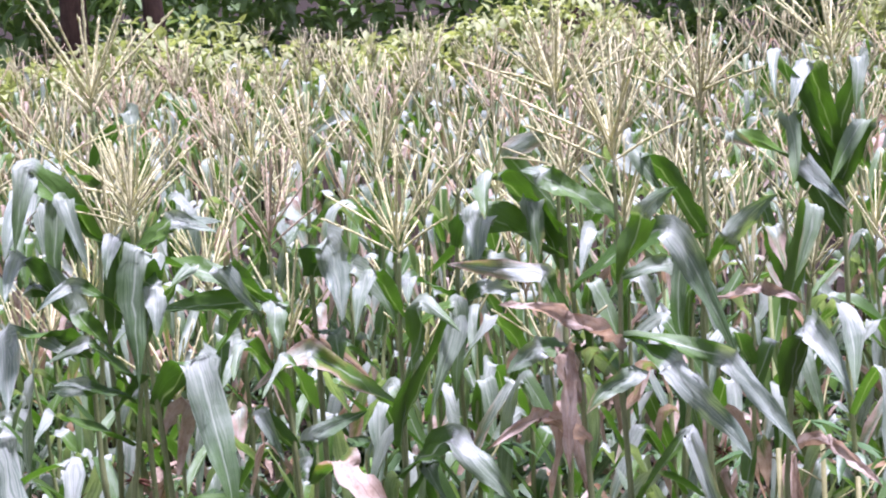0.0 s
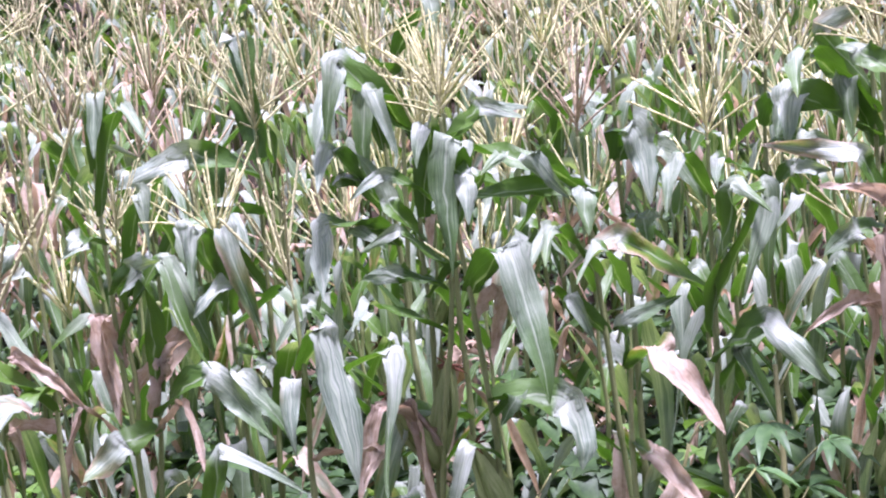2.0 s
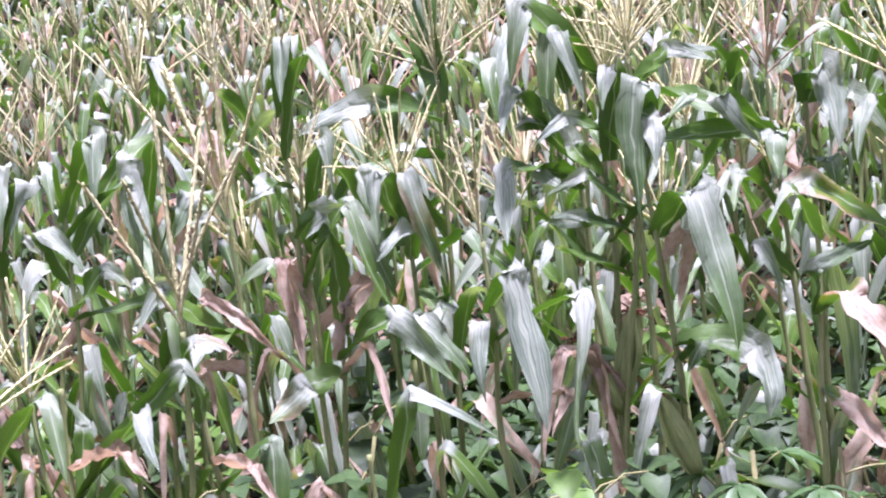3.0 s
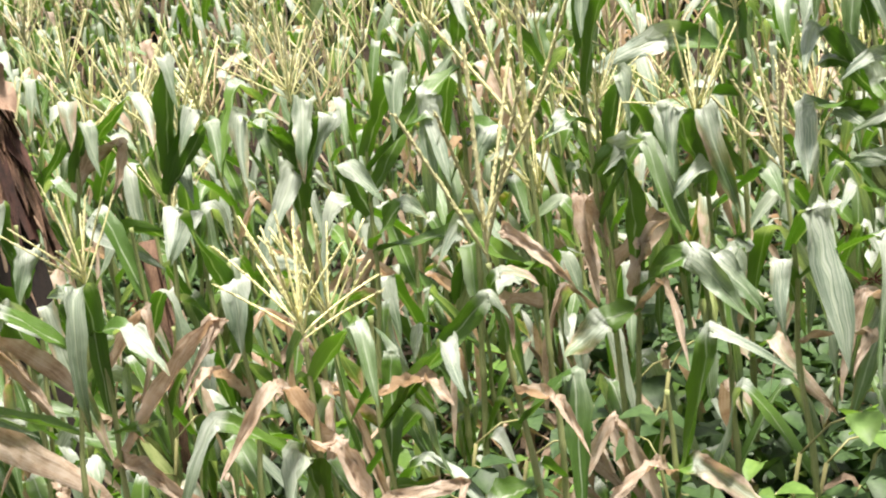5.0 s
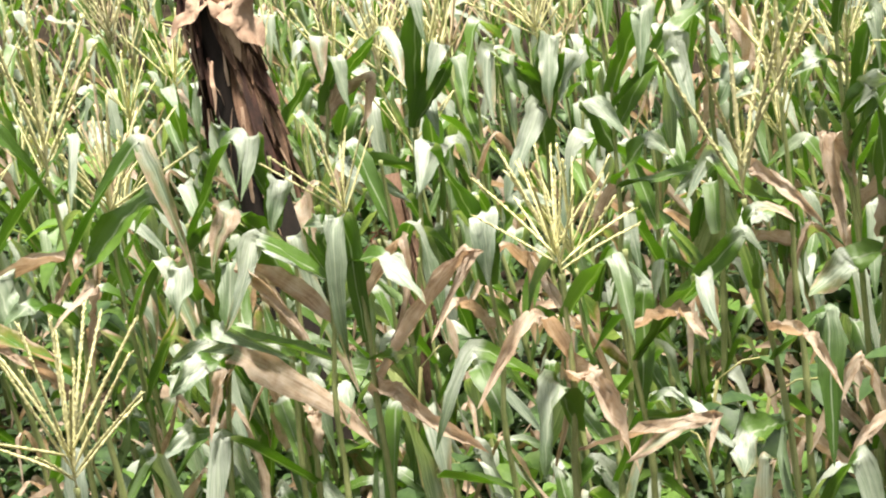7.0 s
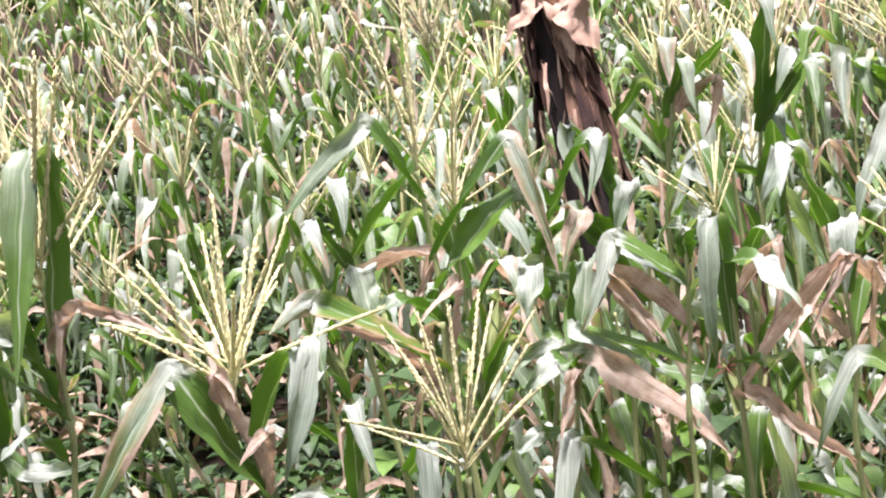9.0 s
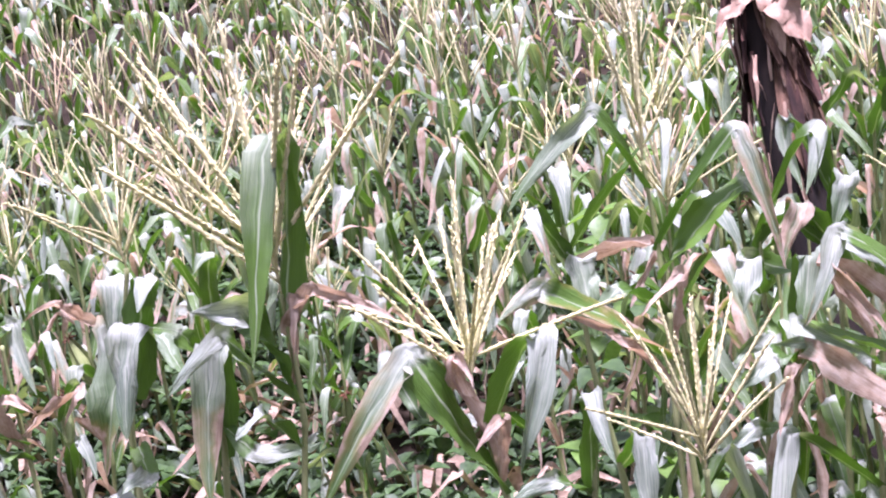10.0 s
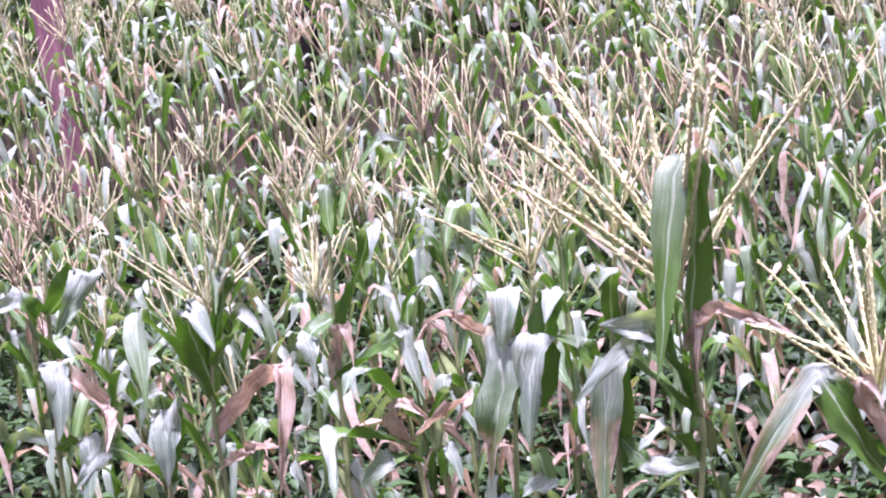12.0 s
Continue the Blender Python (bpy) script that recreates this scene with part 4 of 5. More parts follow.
maize(-1.15, 4.17, (0.204, 0.053, 1.50), (
    (1.23, 0.216, 0.005, 1.349, 0.496, 0.016, 1.063, 0.076, -62, "p"),
    (1.30, 0.143, -0.014, 1.339, 0.069, -0.096, 1.287, 0.066, 47, "g"),
    (1.14, 0.084, -0.030, 1.176, 0.026, -0.107, 1.149, 0.049, 50, "g"),
    (1.39, 0.245, 0.013, 1.550, 0.210, -0.059, 1.379, 0.061, -1, "n"),
    (1.22, 0.183, -0.003, 1.312, 0.139, -0.077, 1.168, 0.044, 9, "d"),
), "", 0.20, 142, (3, -8), 0.0120, (), 47, 5)
maize(-0.91, 4.28, (0.129, 0.034, 1.53), (
    (1.30, 0.024, -0.045, 1.531, 0.134, -0.079, 1.350, 0.057, -3, "d"),
    (1.41, 0.064, -0.035, 1.582, 0.206, -0.060, 1.459, 0.062, -39, "g"),
    (1.25, 0.063, -0.035, 1.328, -0.089, -0.137, 1.362, 0.045, 70, "g"),
    (1.12, 0.174, -0.017, 1.204, 0.205, -0.084, 1.130, 0.062, -16, "g"),
    (1.17, 0.109, -0.023, 1.144, 0.122, -0.082, 1.069, 0.050, -3, "d"),
), "", 0.20, 239, (1, -6), 0.0120, (), 48, 5)
maize(-1.17, 4.42, (0.127, 0.033, 1.59), (
    (1.40, 0.101, -0.025, 1.499, 0.085, -0.091, 1.381, 0.068, 9, "g"),
    (1.51, 0.227, 0.008, 1.616, 0.183, -0.066, 1.487, 0.068, -9, "p"),
    (1.34, 0.134, -0.017, 1.312, 0.045, -0.102, 1.278, 0.047, 50, "g"),
    (1.54, 0.283, 0.005, 1.789, 0.268, -0.083, 1.669, 0.052, -17, "g"),
), "", 0.20, 336, (-1, -4), 0.0120, (), 49, 5)
maize(-2.29, 3.15, (0.257, 0.067, 1.89), (
    (1.64, 0.273, 0.020, 1.796, 0.243, -0.050, 1.599, 0.081, 7, "g"),
    (1.71, 0.317, 0.032, 1.887, 0.309, -0.033, 1.822, 0.061, 0, "g"),
    (1.55, 0.240, 0.011, 1.510, 0.212, -0.058, 1.495, 0.051, 51, "g"),
), "young", 0.26, 73, (-3, -2), 0.0120, (), 50, 5)
maize(-3.16, 3.42, (0.169, 0.087, 1.78), (
    (1.50, 0.344, 0.093, 1.671, 0.332, -0.017, 1.404, 0.066, -14, "d"),
    (1.59, 0.096, -0.061, 1.853, 0.130, -0.179, 1.638, 0.064, 17, "n"),
    (1.62, 0.156, 0.025, 1.835, 0.229, -0.006, 1.742, 0.071, -6, "g"),
    (1.67, 0.265, 0.081, 1.798, 0.335, 0.049, 1.750, 0.051, -43, "g"),
    (1.70, 0.249, 0.073, 1.906, 0.250, 0.005, 1.819, 0.051, -2, "n"),
    (1.44, 0.225, 0.060, 1.484, 0.328, 0.046, 1.500, 0.046, -69, "d"),
), "young", 0.29, 170, (4, -7), 0.0120, (), 51, 5)
maize(-2.73, 4.03, (0.203, 0.105, 1.64), (
    (1.41, 0.197, 0.046, 1.569, 0.145, -0.049, 1.215, 0.107, 16, "p"),
    (1.47, 0.305, 0.052, 1.537, 0.389, -0.033, 1.443, 0.063, -14, "n"),
    (1.55, 0.212, 0.054, 1.689, 0.219, -0.011, 1.551, 0.091, 5, "g"),
    (1.50, 0.093, -0.008, 1.643, 0.043, -0.101, 1.636, 0.047, 66, "d"),
), "", 0.20, 267, (2, -5), 0.0120, (), 52, 5)
maize(-3.35, 3.43, (0.190, 0.098, 1.67), (
    (1.45, 0.213, 0.055, 1.594, 0.218, -0.011, 1.426, 0.081, 3, "g"),
    (1.41, 0.208, 0.051, 1.642, 0.181, -0.030, 1.627, 0.057, 57, "g"),
    (1.40, 0.069, -0.020, 1.532, 0.032, -0.107, 1.452, 0.060, 61, "g"),
), "", 0.20, 4, (0, -3), 0.0120, (), 53, 5)
maize(-3.57, 3.32, (0.217, 0.112, 2.02), (
    (1.63, 0.225, 0.061, 1.749, 0.235, -0.003, 1.571, 0.075, 3, "g"),
    (1.85, 0.322, 0.111, 1.944, 0.275, 0.019, 1.819, 0.081, 0, "g"),
    (1.74, 0.175, 0.034, 1.909, 0.152, -0.045, 1.891, 0.065, 64, "g"),
    (1.52, 0.251, 0.074, 1.555, 0.283, 0.023, 1.431, 0.057, -9, "g"),
    (1.73, 0.324, 0.085, 1.615, 0.364, 0.005, 1.544, 0.060, -4, "d"),
), "old", 0.20, 101, (-2, -8), 0.0120, (), 54, 5)
maize(-3.17, 3.98, (0.213, 0.110, 2.03), (
    (1.86, 0.238, 0.067, 1.997, 0.254, 0.008, 1.868, 0.054, 0, "n"),
    (1.65, 0.133, 0.013, 1.625, 0.162, -0.040, 1.498, 0.060, 15, "g"),
    (1.54, 0.321, 0.110, 1.876, 0.323, 0.043, 1.789, 0.057, -18, "g"),
    (1.48, 0.355, 0.127, 1.596, 0.384, 0.075, 1.424, 0.063, -52, "g"),
    (1.46, 0.218, 0.057, 1.634, 0.246, 0.003, 1.526, 0.051, -7, "d"),
), "young", 0.24, 198, (-4, -6), 0.0120, (), 55, 5)
maize(-2.73, 3.98, (-0.043, -0.022, 1.58), (
    (1.29, -0.072, -0.094, 1.331, -0.116, -0.184, 1.283, 0.063, 53, "g"),
    (1.33, -0.149, -0.208, 1.429, -0.100, -0.343, 1.304, 0.068, 15, "g"),
    (1.41, -0.073, -0.150, 1.572, -0.067, -0.285, 1.548, 0.060, 23, "g"),
    (1.32, -0.040, -0.077, 1.455, 0.057, -0.094, 1.428, 0.054, -48, "d"),
    (1.35, 0.123, 0.004, 1.452, 0.102, -0.079, 1.379, 0.049, -14, "d"),
), "", 0.20, 295, (3, -4), 0.0120, (), 56, 5)

# ---- plants of the field behind ----
def first_row(yaw):
    """How near to the eye the stand begins, by direction: it thins out towards the west."""
    return 4.4 if yaw < -8 else 4.3 if yaw < 14 else 4.3 + 2.4 * min(1.0, (yaw - 14) / 5)


def spots(seed, near, far, yaw0, yaw1, gap, taken):
    """Scattered planting places, kept a gap apart."""
    rng, out, cells = np.random.default_rng(seed), [], {}
    for x, y in taken:
        cells.setdefault((int(x / gap), int(y / gap)), []).append((x, y))
    area = 0.5 * (far ** 2 - near ** 2) * radians(yaw1 - yaw0)
    for _ in range(int(area / gap ** 2 * 6)):
        r = math.sqrt(rng.uniform(near ** 2, far ** 2))
        a = radians(rng.uniform(yaw0, yaw1))
        x, y = -r * math.sin(a), r * math.cos(a)
        if r < first_row(math.degrees(a)) or (r < 6.0 and abs(a - math.atan2(-BANANA_X, BANANA_Y) - 0.02) < 0.045):
            continue
        c = (int(x / gap), int(y / gap))
        close = any((x - p) ** 2 + (y - q) ** 2 < gap * gap for i in (-1, 0, 1) for j in (-1, 0, 1) for p, q in cells.get((c[0] + i, c[1] + j), ()))
        if not close:
            cells.setdefault(c, []).append((x, y))
            out.append((x, y))
    return out


taken = [(o.location.x, o.location.y) for o in scene.objects if o.name.startswith("maize_plant")]
taken += [(BANANA_X, BANANA_Y)]
rng = np.random.default_rng(11)
MODELS = []
SPARSE = (-5, 13)  # bearings between which many plants have lost their tassels
for k in range(14):
    h = (1.72, 1.5, 1.62, 1.35, 1.55, 1.66, 1.42, 1.58, 1.3, 1.48, 1.5, 1.4, 1.6, 1.3)[k]
    MODELS.append(maize(200 + k, -50, (rng.normal() * 0.04, rng.normal() * 0.04, h), wild_leaves(rng, h, 0.12 + 0.035 * (k % 4)), "" if k > 9 else "old" if k % 4 == 3 else "young",
                        rng.uniform(0.27, 0.36), 40 * k, (rng.normal() * 6, rng.normal() * 6), 0.012, ((h * 0.55, 40 * k, 22),) if k % 3 == 0 else (), 500 + k, 1, False))
places = spots(21, 4.3, 7.4, -40, 44, 0.31, taken)
for i, (x, y) in enumerate(places[:300]):
    s = rng.uniform(0.9, 1.1) * (0.82 if math.atan2(-x, y) > radians(24) else 1.0)
    bare = SPARSE[0] < math.degrees(math.atan2(-x, y)) < SPARSE[1] and rng.uniform() < 0.55
    ob = MODELS[i] if i < 14 else MODELS[10 + i % 4 if bare else i % 10]
    if i < 14:
        ob.matrix_basis = pose(x, y, rise(x, y), rz=rng.uniform(0, 360))
    else:
        c = copy_thing(ob, pose(x, y, rise(x, y), rng.normal() * 2.5, rng.normal() * 2.5, rng.uniform(0, 360)))
        c.scale = (s, s, s * rng.uniform(0.94, 1.06))
taken += places[:300]


# short plants without tassels round the banana stems
rng = np.random.default_rng(77)
for k, (x, y, h) in enumerate((
    (-1.14, 5.32, 1.31),
    (-1.05, 5.54, 1.29),
    (-0.91, 5.25, 1.26),
    (-0.80, 5.47, 1.24),
    (-0.64, 5.01, 1.36),
    (-0.56, 4.91, 1.31),
    (-1.20, 5.08, 1.26),
    (-0.95, 5.01, 1.19),
)):
    maize(x, y, (rng.normal() * 0.03, rng.normal() * 0.03, h), wild_leaves(rng, h * 0.86, 0.1), "", 0.3, 0, (0, 0), 0.011, (), 700 + k, 2, False)


# the far crowd: plants past counting, gathered by material
def crowd(near, far, yaw0, yaw1, gap, seed, leaves, taken):
    rng = np.random.default_rng(seed)
    green, dry, stem, top, old = Heap(), Heap(), Heap(), Heap(), Heap()
    shapes = [tassel_shape(120 + k, 8, 40 + 4 * k, 2) for k in range(4)]
    flat = [(np.concatenate(t.v), t.f) for t in shapes]
    for x, y in spots(seed, near, far, yaw0, yaw1, gap, taken):
        h = rng.uniform(1.3, 1.72) * (1.0 if math.atan2(-x, y) < radians(24) else 0.82 if math.hypot(x, y) < 11.5 else 1.15)
        at = np.array([x, y, rise(x, y)])
        lean = np.array([*(rng.normal(size=2) * 0.04), h])
        stem.add(*(lambda b: (b[0] + at, b[1]))(tube([(0, 0, -0.03), lean * 0.5, lean], [0.012, 0.010, 0.005], 4)))
        for row in wild_leaves(rng, h, 0.2)[-leaves:]:
            z, bx, by, bz, tx, ty, tz, w, tw, kind = row
            v, f, u = blade(lean * z / h, (bx, by, bz), (tx, ty, tz), w * 0.9, tw, int(rng.integers(1e6)), 9, 2, 1.6, 0.5, 0.36, 0.06)
            (dry if kind == "d" else green).add(v + at, f, u)
        if rng.uniform() < (0.55 if SPARSE[0] < math.degrees(math.atan2(-x, y)) < SPARSE[1] else 0.3):
            continue
        v, f = flat[int(rng.integers(4))]
        a, s = rng.uniform(0, 6.3), rng.uniform(0.31, 0.42)
        rot = np.array([[math.cos(a), -math.sin(a), 0], [math.sin(a), math.cos(a), 0], [0, 0, 1]])
        (old if rng.uniform() < 0.2 else top).add(v @ rot.T * s + at + lean, f)
    root = new("maize_crowd")
    tagged(root, "dense stand of maize plants with grey-green blades and straw tassels", "maize field", kind="stuff")
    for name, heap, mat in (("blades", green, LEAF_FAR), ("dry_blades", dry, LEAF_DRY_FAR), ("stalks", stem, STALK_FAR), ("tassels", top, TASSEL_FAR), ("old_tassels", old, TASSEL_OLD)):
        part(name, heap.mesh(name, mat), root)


crowd(5.0, 12.5, -42, 46, 0.33, 31, 9, taken)
crowd(12.5, 19.0, -42, 46, 0.44, 32, 6, [])
crowd(19.0, 25.0, -4, 46, 0.65, 33, 5, [])


# ---- undergrowth ----
def leaflet(length, width, fold=0.25):
    """A pointed broad leaf, creased along its middle."""
    v, rows = [], ((0.0, 0.03), (0.22, 0.8), (0.45, 1.0), (0.75, 0.6), (1.0, 0.02))
    for t, w in rows:
        for u in (-1, 0, 1):
            v.append((u * w * width * 0.5, t * length, abs(u) * w * width * fold - 0.35 * length * t * t))
    f = [(i * 3 + j, i * 3 + j + 1, i * 3 + j + 4, i * 3 + j + 3) for i in range(4) for j in range(2)]
    return np.array(v), f


def turned(v, a, b, at):
    ca, sa, cb, sb = math.cos(a), math.sin(a), math.cos(b), math.sin(b)
    m = np.array([[ca, -sa, 0], [sa, ca, 0], [0, 0, 1]]) @ np.array([[1, 0, 0], [0, cb, -sb], [0, sb, cb]])
    return v @ m.T + at


def undergrowth(name, label, mat, seed, count, near, far, yaw0, yaw1, size, high, broad=0.75):
    """Three-fold leaves on short petioles, thick over the soil."""
    rng, heap = np.random.default_rng(seed), Heap()
    for _ in range(count):
        r = math.sqrt(rng.uniform(near ** 2, far ** 2))
        a = radians(rng.uniform(yaw0, yaw1))
        at = np.array([-r * math.sin(a), r * math.cos(a), 0])
        at[2] = rise(at[0], at[1])
        if noise.noise(Vector((at[0] * 0.9, at[1] * 0.9, seed))) < -0.25:
            continue
        z = rng.uniform(0.04, high) * (0.6 + 0.4 * rng.uniform())
        s = rng.uniform(0.7, 1.25) * size
        w = rng.uniform(0, 6.3)
        for k in range(3):
            v, f = leaflet(s, s * broad)
            heap.add(turned(v, w + (k - 1) * 1.5 + rng.normal() * 0.2, rng.normal() * 0.35, at + UP * z), f)
    tagged(new(name, heap.mesh(name, mat)), label, "undergrowth", kind="stuff")


undergrowth("weed_cover", "low green weeds covering the soil between the maize", WEED, 41, 19000, 3.6, 12.5, -38, 44, 0.065, 0.45)
undergrowth("tall_weed_cover", "tall green weeds filling the gaps between the maize", WEED, 48, 8000, 6.2, 16.0, 4, 46, 0.09, 0.5)
undergrowth("bean_cover", "climbing beans with broad green leaves among the maize", WEED, 42, 3600, 3.9, 7.0, -30, -6, 0.09, 0.85, 0.9)
undergrowth("low_bean_cover", "low bean plants with broad green leaves among the maize", WEED, 45, 2600, 4.2, 7.0, -8, 24, 0.07, 0.5, 0.85)
undergrowth("pale_bean_cover", "light yellow-green bean leaves among the maize", WEED_LIGHT, 43, 500, 4.0, 7.0, -26, 16, 0.095, 0.8, 0.9)


def litter(seed, count, near, far, yaw0, yaw1, high, mat):
    rng, heap = np.random.default_rng(seed), Heap()
    for _ in range(count):
        r = math.sqrt(rng.uniform(near ** 2, far ** 2))
        a = radians(rng.uniform(yaw0, yaw1))
        at = np.array([-r * math.sin(a), r * math.cos(a), 0.0])
        at[2] = rise(at[0], at[1])
        w, ln, z = rng.uniform(0, 6.3), rng.uniform(0.12, 0.4), rng.uniform(0.02, high)
        o = np.array([math.cos(w), math.sin(w), 0])
        v, f, u = blade(at + UP * z, at + o * ln * 0.5 + UP * (z + rng.uniform(0, 0.12)), at + o * ln + UP * max(0.02, z - rng.uniform(0, 0.2)), rng.uniform(0.02, 0.05), rng.uniform(-90, 90), int(rng.integers(1e6)), 7, 2, 2, 0.6, 0.2, 0.12)
        heap.add(v, f, u)
    tagged(new("dry_leaf_litter", heap.mesh("dry_leaf_litter", mat)), "withered maize blades hanging and lying in the undergrowth", "leaf litter", kind="stuff")


litter(44, 1000, 3.4, 9.0, -36, 40, 0.4, LITTER)
litter(46, 250, 4.4, 9.5, 10, 42, 0.65, LITTER)
litter(47, 250, 4.4, 8.0, -32, 10, 0.65, LITTER)


# ---- cassava ----
def cassava(x, y, h, seed):
    """A small cassava bush: thin stems, long petioles, leaves of seven fingers."""
    rng = np.random.default_rng(seed)
    root = new("cassava_plant")
    root.location = (x, y, 0)
    top = np.array([0.04, 0.02, h])
    part("stem", mesh_of("stem", *tube([(0, 0, -0.03), top * 0.5 + (0.02, 0, 0), top], [0.011, 0.009, 0.006], 7), PETIOLE), root)
    for k in range(9):
        a, z = 2.4 * k + rng.normal() * 0.3, h * (0.45 + 0.55 * k / 9)
        o = np.array([math.cos(a), math.sin(a), 0])
        foot = top * z / h
        end = foot + o * rng.uniform(0.10, 0.2) + UP * rng.uniform(0.0, 0.14)
        q = np.linspace(0, 1, 5)[:, None]
        part("petiole", mesh_of("petiole", *tube(foot + (end - foot) * q + UP * 0.03 * q * (1 - q), [0.0028] * 5, 5), PETIOLE), root)
        heap = Heap()
        for j in range(7):
            ln = (0.13, 0.12, 0.12, 0.10, 0.10, 0.06, 0.06)[j] * rng.uniform(0.9, 1.15)
            b = a - math.pi / 2 + ((j + 1) // 2) * 0.62 * (-1) ** j
            v, f = leaflet(ln, ln * 0.27, 0.2)
            heap.add(turned(v, b, -0.15 + rng.normal() * 0.12, end), f)
        part("leaf", heap.mesh("leaf", CASSAVA), root)
    return tagged(root, "young cassava bush with dark palmate leaves", "cassava plant", "cassava bushes")


cassava(3.01, 4.09, 1.29, 1440)
cassava(2.61, 3.72, 1.29, 1360)
cassava(2.71, 3.55, 1.24, 1500)
cassava(1.51, 3.87, 1.07, 1250)
cassava(1.96, 4.11, 1.24, 1480)
cassava(1.60, 3.74, 1.07, 1360)
cassava(1.36, 4.01, 1.05, 1100)



# ---- beans and squash ----
def bean_plant(x, y, h, size, seed, mat, label, category):
    """A climbing plant: a thin winding stem and broad leaves in threes on long petioles."""
    rng = np.random.default_rng(seed)
    root = new(category.replace(" ", "_"))
    root.location = (x, y, 0)
    q = np.linspace(0, 1, 12)
    line = np.stack([0.025 * np.sin(q * 14), 0.025 * np.cos(q * 14), q * h - 0.03], 1)
    part("stem", mesh_of("stem", *tube(line, [0.005] * 12, 5), PETIOLE), root)
    for k in range(9):
        a, p = 2.4 * k + rng.normal() * 0.3, line[3 + k]
        end = p + np.array([math.cos(a), math.sin(a), 0]) * rng.uniform(0.05, 0.15) + UP * rng.uniform(0.02, 0.08)
        part("petiole", mesh_of("petiole", *tube([p, (p + end) / 2 + UP * 0.02, end], [0.0025] * 3, 5), PETIOLE), root)
        heap = Heap()
        for j in range(3):
            s = size * rng.uniform(0.8, 1.15)
            v, f = leaflet(s, s * 0.85, 0.16)
            heap.add(turned(v, a - math.pi / 2 + (j - 1) * 1.6, rng.normal() * 0.3 - 0.1, end), f)
        part("leaf", heap.mesh("leaf", mat), root)
    return tagged(root, label, category, category + "s among the maize")


bean_plant(1.15, 4.19, 1.04, 0.11, 800, WEED, "climbing bean plant with broad mid-green leaves", "bean plant")
bean_plant(1.01, 4.01, 1.06, 0.09, 801, WEED, "climbing bean plant with broad mid-green leaves", "bean plant")
bean_plant(1.42, 4.35, 0.99, 0.12, 802, WEED, "climbing bean plant with broad mid-green leaves", "bean plant")
bean_plant(0.95, 4.01, 1.03, 0.10, 803, WEED, "climbing bean plant with broad mid-green leaves", "bean plant")
bean_plant(0.75, 3.86, 1.12, 0.09, 804, WEED_LIGHT, "squash vine with large bright yellow-green leaves", "squash vine")
bean_plant(0.82, 3.93, 1.06, 0.08, 805, WEED_LIGHT, "squash vine with large bright yellow-green leaves", "squash vine")
bean_plant(0.12, 4.51, 1.03, 0.09, 806, WEED, "climbing bean plant with broad mid-green leaves", "bean plant")
bean_plant(0.22, 4.31, 1.04, 0.10, 807, WEED, "climbing bean plant with broad mid-green leaves", "bean plant")
bean_plant(0.66, 4.91, 1.04, 0.11, 808, WEED, "climbing bean plant with broad mid-green leaves", "bean plant")
bean_plant(0.53, 4.71, 1.03, 0.10, 809, WEED, "climbing bean plant with broad mid-green leaves", "bean plant")
bean_plant(-0.60, 4.66, 1.12, 0.09, 810, WEED, "climbing bean plant with broad mid-green leaves", "bean plant")
bean_plant(-1.51, 4.95, 1.22, 0.09, 811, WEED, "climbing bean plant with broad mid-green leaves", "bean plant")
bean_plant(-1.69, 5.77, 1.48, 0.11, 812, WEED_LIGHT, "squash vine with large bright yellow-green leaves", "squash vine")
bean_plant(0.58, 4.35, 1.18, 0.10, 813, WEED, "climbing bean plant with broad mid-green leaves", "bean plant")
bean_plant(1.82, 4.32, 1.05, 0.10, 814, WEED_LIGHT, "squash vine with large bright yellow-green leaves", "squash vine")



# ---- banana stems ----
def sheath_strip(line, radii, a, top, low, width, off, seed, curl=0.0):
    """A dry sheath that hugs the stem from height share top down to low, loosening towards its end."""
    rng = np.random.default_rng(seed)
    n, m = 12, 4
    verts, uvs = [], []
    wob = rng.uniform(0, 6, 2)
    for i in range(n):
        q = i / (n - 1)
        z = (top + (low - top) * q) * (len(line) - 1)
        j = min(len(line) - 2, int(z))
        c = line[j] + (line[j + 1] - line[j]) * (z - j)
        r = radii[j] + (radii[j + 1] - radii[j]) * (z - j)
        w = width * (0.75 + 0.25 * math.sin(q * 5 + wob[0])) * (1 - 0.75 * max(0.0, q - 0.6) / 0.4)
        for u in np.linspace(-0.5, 0.5, m + 1):
            b = a + u * w / r + 0.12 * math.sin(q * 4 + wob[1])
            far = r + off + curl * q * q + 0.006 * math.sin(9 * u + 7 * q + wob[0]) + 0.01 * (2 * u) ** 2 * q + rng.normal() * 0.0012
            verts.append(c + far * np.array([math.cos(b), math.sin(b), 0]))
            uvs.append((u + 0.5, q))
    faces = [(i * (m + 1) + j, i * (m + 1) + j + 1, (i + 1) * (m + 1) + j + 1, (i + 1) * (m + 1) + j) for i in range(n - 1) for j in range(m)]
    return np.array(verts), faces, np.array(uvs)


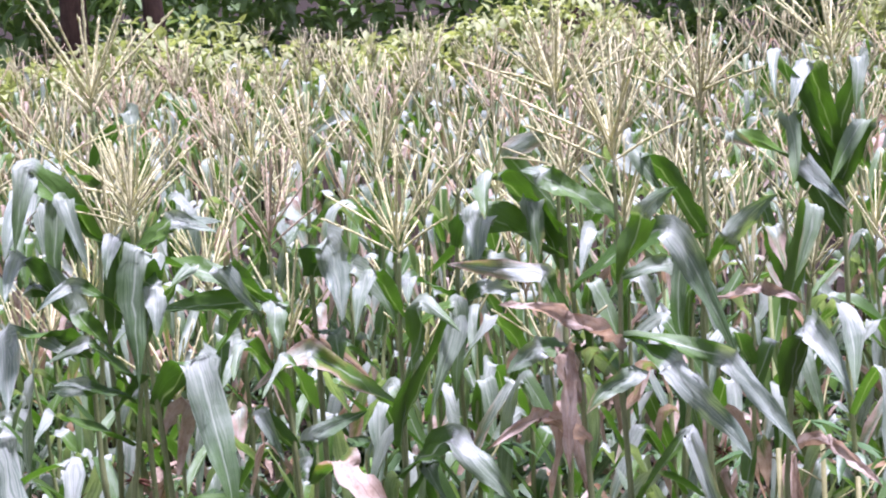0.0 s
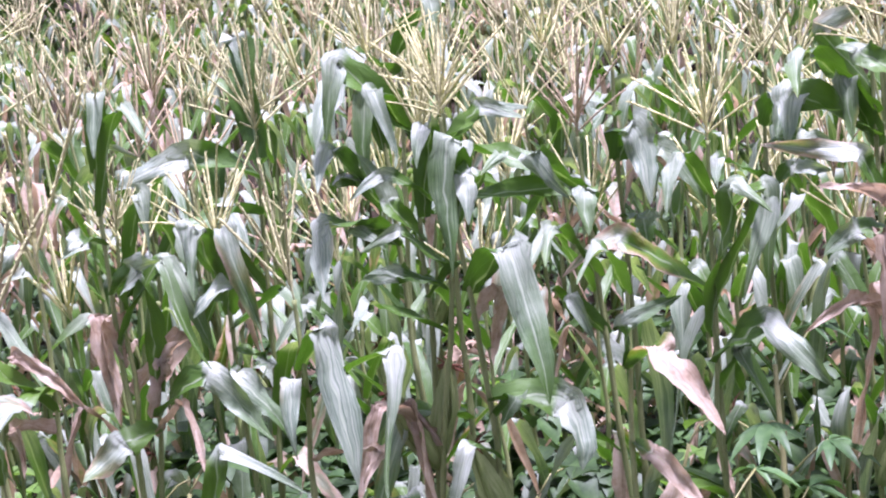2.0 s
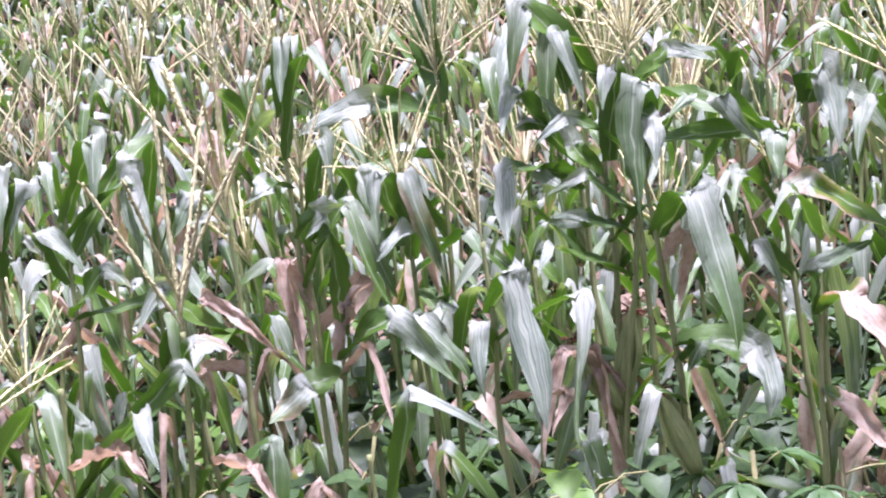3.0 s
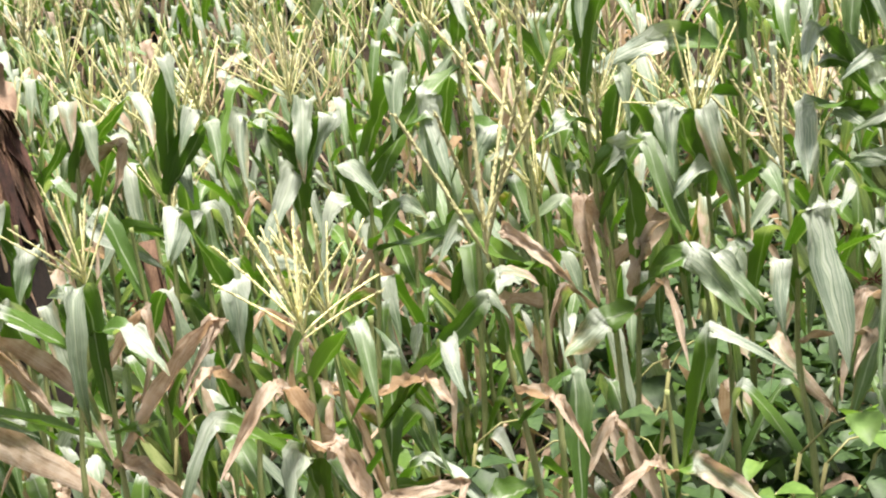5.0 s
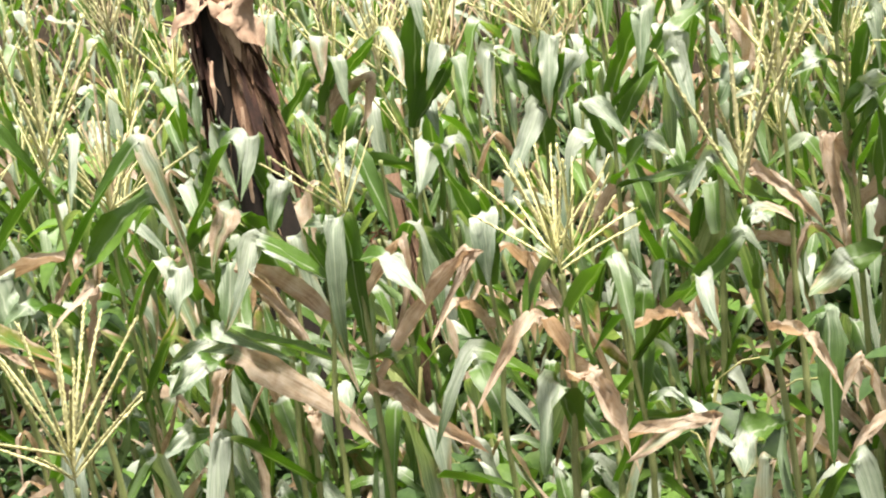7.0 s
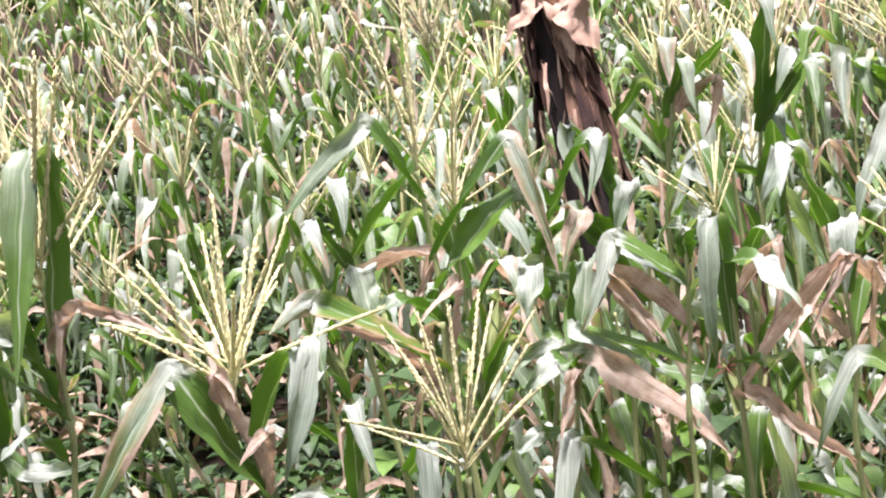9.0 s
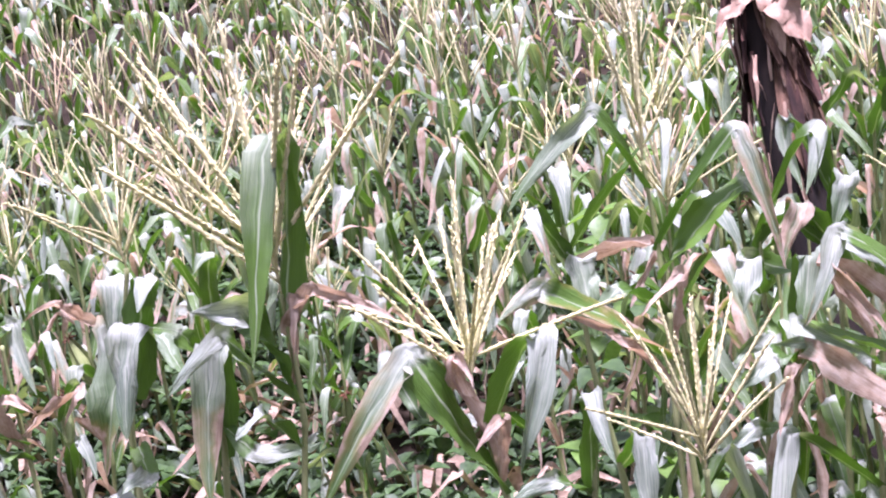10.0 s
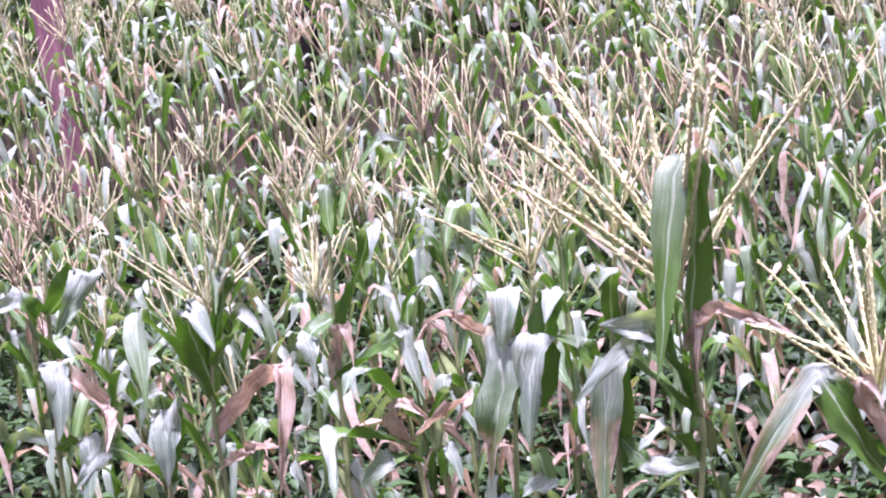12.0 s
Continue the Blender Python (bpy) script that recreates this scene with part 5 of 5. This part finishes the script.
def banana_stump(x, y, lean, h, thick, seed, core, label, rags=14, tent=False):
    """A standing dead banana stem wrapped in dry sheaths that hang in strips."""
    rng = np.random.default_rng(seed)
    root = new("banana_stem")
    root.location = (x, y, rise(x, y))
    q = np.linspace(0, 1, 16)
    up = 1.18 if tent else 1.0
    line = np.stack([lean[0] * q * up, lean[1] * q * up, h * q * up - 0.05], 1)
    radii = thick * (1.1 - 0.3 * q) * (1 + 0.04 * np.sin(q * 21))
    v, f = tube(line, radii, 20)
    v[:, :2] += thick * 0.05 * np.stack([np.sin(v[:, 2] * 31 + 40 * v[:, 0]), np.cos(v[:, 2] * 27 + 40 * v[:, 1])], 1)
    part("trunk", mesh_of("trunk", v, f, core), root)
    for k in range(rags):
        # west strips all take the darker brown, one in four east strips too
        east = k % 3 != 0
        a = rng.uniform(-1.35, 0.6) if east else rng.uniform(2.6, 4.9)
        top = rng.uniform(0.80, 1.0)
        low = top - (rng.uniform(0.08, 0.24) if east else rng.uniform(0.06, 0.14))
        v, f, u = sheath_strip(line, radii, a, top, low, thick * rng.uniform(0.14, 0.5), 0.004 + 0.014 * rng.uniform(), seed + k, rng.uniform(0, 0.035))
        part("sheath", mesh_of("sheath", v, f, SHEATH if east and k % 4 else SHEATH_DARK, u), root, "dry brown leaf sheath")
    for k in range(rags // 3):
        # loose fibres and shreds
        a, z = rng.uniform(3.3, 6.6), rng.uniform(0.72, 0.94)
        p = line[int(z * 15)] + (thick + 0.015) * np.array([math.cos(a), math.sin(a), 0])
        low = p + np.array([rng.normal() * 0.03, rng.normal() * 0.02 - 0.02, -rng.uniform(0.12, 0.34)])
        v, f, u = blade(p, p + (low - p) * 0.4 + np.array([math.cos(a), math.sin(a), 0]) * 0.012, low, rng.uniform(0.006, 0.016), rng.uniform(-70, 70), seed + 90 + k, 9, 2, 1.0, 0.9, 0.3, 0.1)
        part("shred", mesh_of("shred", v, f, SHEATH_PALE, u), root, "pale hanging shred of leaf sheath")
    if tent:
        # a dry leaf folded over the stem like a tent
        c = np.array([lean[0] * 1.01 + 0.015, lean[1] * 1.01 - thick * 0.98, h + 0.025])
        for k, (dx, dz, w) in enumerate(((-0.145, -0.10, 0.065), (0.135, -0.165, 0.125), (0.06, -0.20, 0.05))):
            v, f, u = blade(c + (0.01, 0.02, -0.015), c + (dx * 0.35, -0.015, 0.0 + dz * 0.12), c + (dx, -0.03, dz), w, (35, -40, -20)[k], seed + 150 + k, 16, 6, 1.2, 0.6, 0.3, 0.05)
            part("dead_leaf", mesh_of("dead_leaf", v, f, SHEATH_PALE, u), root, "dry folded banana leaf")
    return tagged(root, label, "banana stem", "banana stems")


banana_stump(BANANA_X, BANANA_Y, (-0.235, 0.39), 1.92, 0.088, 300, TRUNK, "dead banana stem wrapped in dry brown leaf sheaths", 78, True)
banana_stump(-0.58, 5.02, (-0.05, 0.33), 1.50, 0.028, 310, SHEATH, "thin dead banana shoot with brown sheaths", 9)
banana_stump(-10.70, 13.02, (0.12, 0.0), 3.2, 0.15, 320, PURPLE, "banana stem with purple-pink sheaths", 9)
banana_stump(-10.33, 16.58, (0.1, 0.0), 2.75, 0.16, 330, TRUNK, "dead banana stem wrapped in dry brown leaf sheaths", 30)


# ---- edge of the field: bushes, trunks, verge ----
def leaf_bank(name, label, mat, seed, count, near, far, yaw0, yaw1, low, high, size, kind="stuff", category="bushes"):
    rng, heap = np.random.default_rng(seed), Heap()
    for _ in range(count):
        r, a = rng.uniform(near, far), radians(rng.uniform(yaw0, yaw1))
        roof = high * (0.72 + 0.5 * noise.noise(Vector((a * 9, r * 0.4, seed))))
        z = low + (roof - low) * rng.uniform() ** 0.8
        s = size * rng.uniform(0.6, 1.4)
        v, f = leaflet(s, s * 0.6)
        heap.add(turned(v, rng.uniform(0, 6.3), rng.normal() * 0.7, np.array([-r * math.sin(a), r * math.cos(a), z])), f)
    tagged(new(name, heap.mesh(name, mat)), label, category, kind=kind)


leaf_bank("verge_plants", "pale yellow-green weeds on the verge beyond the maize", VERGE, 51, 14000, 19.2, 21.2, -42, -8, 0.3, 2.4, 0.12)
leaf_bank("hedge", "dark green bushes along the edge of the field", HEDGE, 52, 42000, 24.5, 28.5, -50, 52, 0.0, 6.2, 0.26)


def tree_trunk(x, y, h, thick, seed):
    rng = np.random.default_rng(seed)
    root = new("tree")
    root.location = (x, y, 0)
    q = np.linspace(0, 1, 9)
    line = np.stack([0.25 * np.sin(q * 2 + seed), 0.2 * np.cos(q * 2.4 + seed), q * h - 0.05], 1)
    part("trunk", mesh_of("trunk", *tube(line, thick * (1.25 - 0.6 * q) * (1 + 0.05 * np.sin(q * 30)), 12), BARK), root)
    heap = Heap()
    for k in range(6):
        a = 1.05 * k + rng.normal() * 0.2
        p = line[6 + k % 3]
        end = p + np.array([math.cos(a) * 1.3, math.sin(a) * 1.3, 0.9 + rng.uniform(0, 0.8)])
        part("limb", mesh_of("limb", *tube([p, (p + end) / 2 + (0, 0, 0.1), end], [thick * 0.4, thick * 0.28, thick * 0.12], 7), BARK), root)
        for _ in range(150):
            s = rng.uniform(0.1, 0.24)
            v, f = leaflet(s, s * 0.55)
            heap.add(turned(v, rng.uniform(0, 6.3), rng.normal() * 0.7, p + (end - p) * rng.uniform(0.3, 1.3) + rng.normal(size=3) * 0.42), f)
    part("crown", heap.mesh("crown", HEDGE), root, "dark green leafy crown")
    return tagged(root, "tree with a dark brown trunk at the edge of the field", "tree", "trees at the field's edge")


for k, (yaw, r, h, thick) in enumerate(((-14.1, 22.6, 6.0, 0.16), (-16.6, 22.8, 6.5, 0.12), (-29.5, 23.0, 5.5, 0.2), (6.0, 28.0, 6.0, 0.16), (24.0, 28.5, 6.0, 0.24), (36.0, 28.0, 6.0, 0.22))):
    tree_trunk(-r * math.sin(radians(yaw)), r * math.cos(radians(yaw)), h, thick, 70 + k)
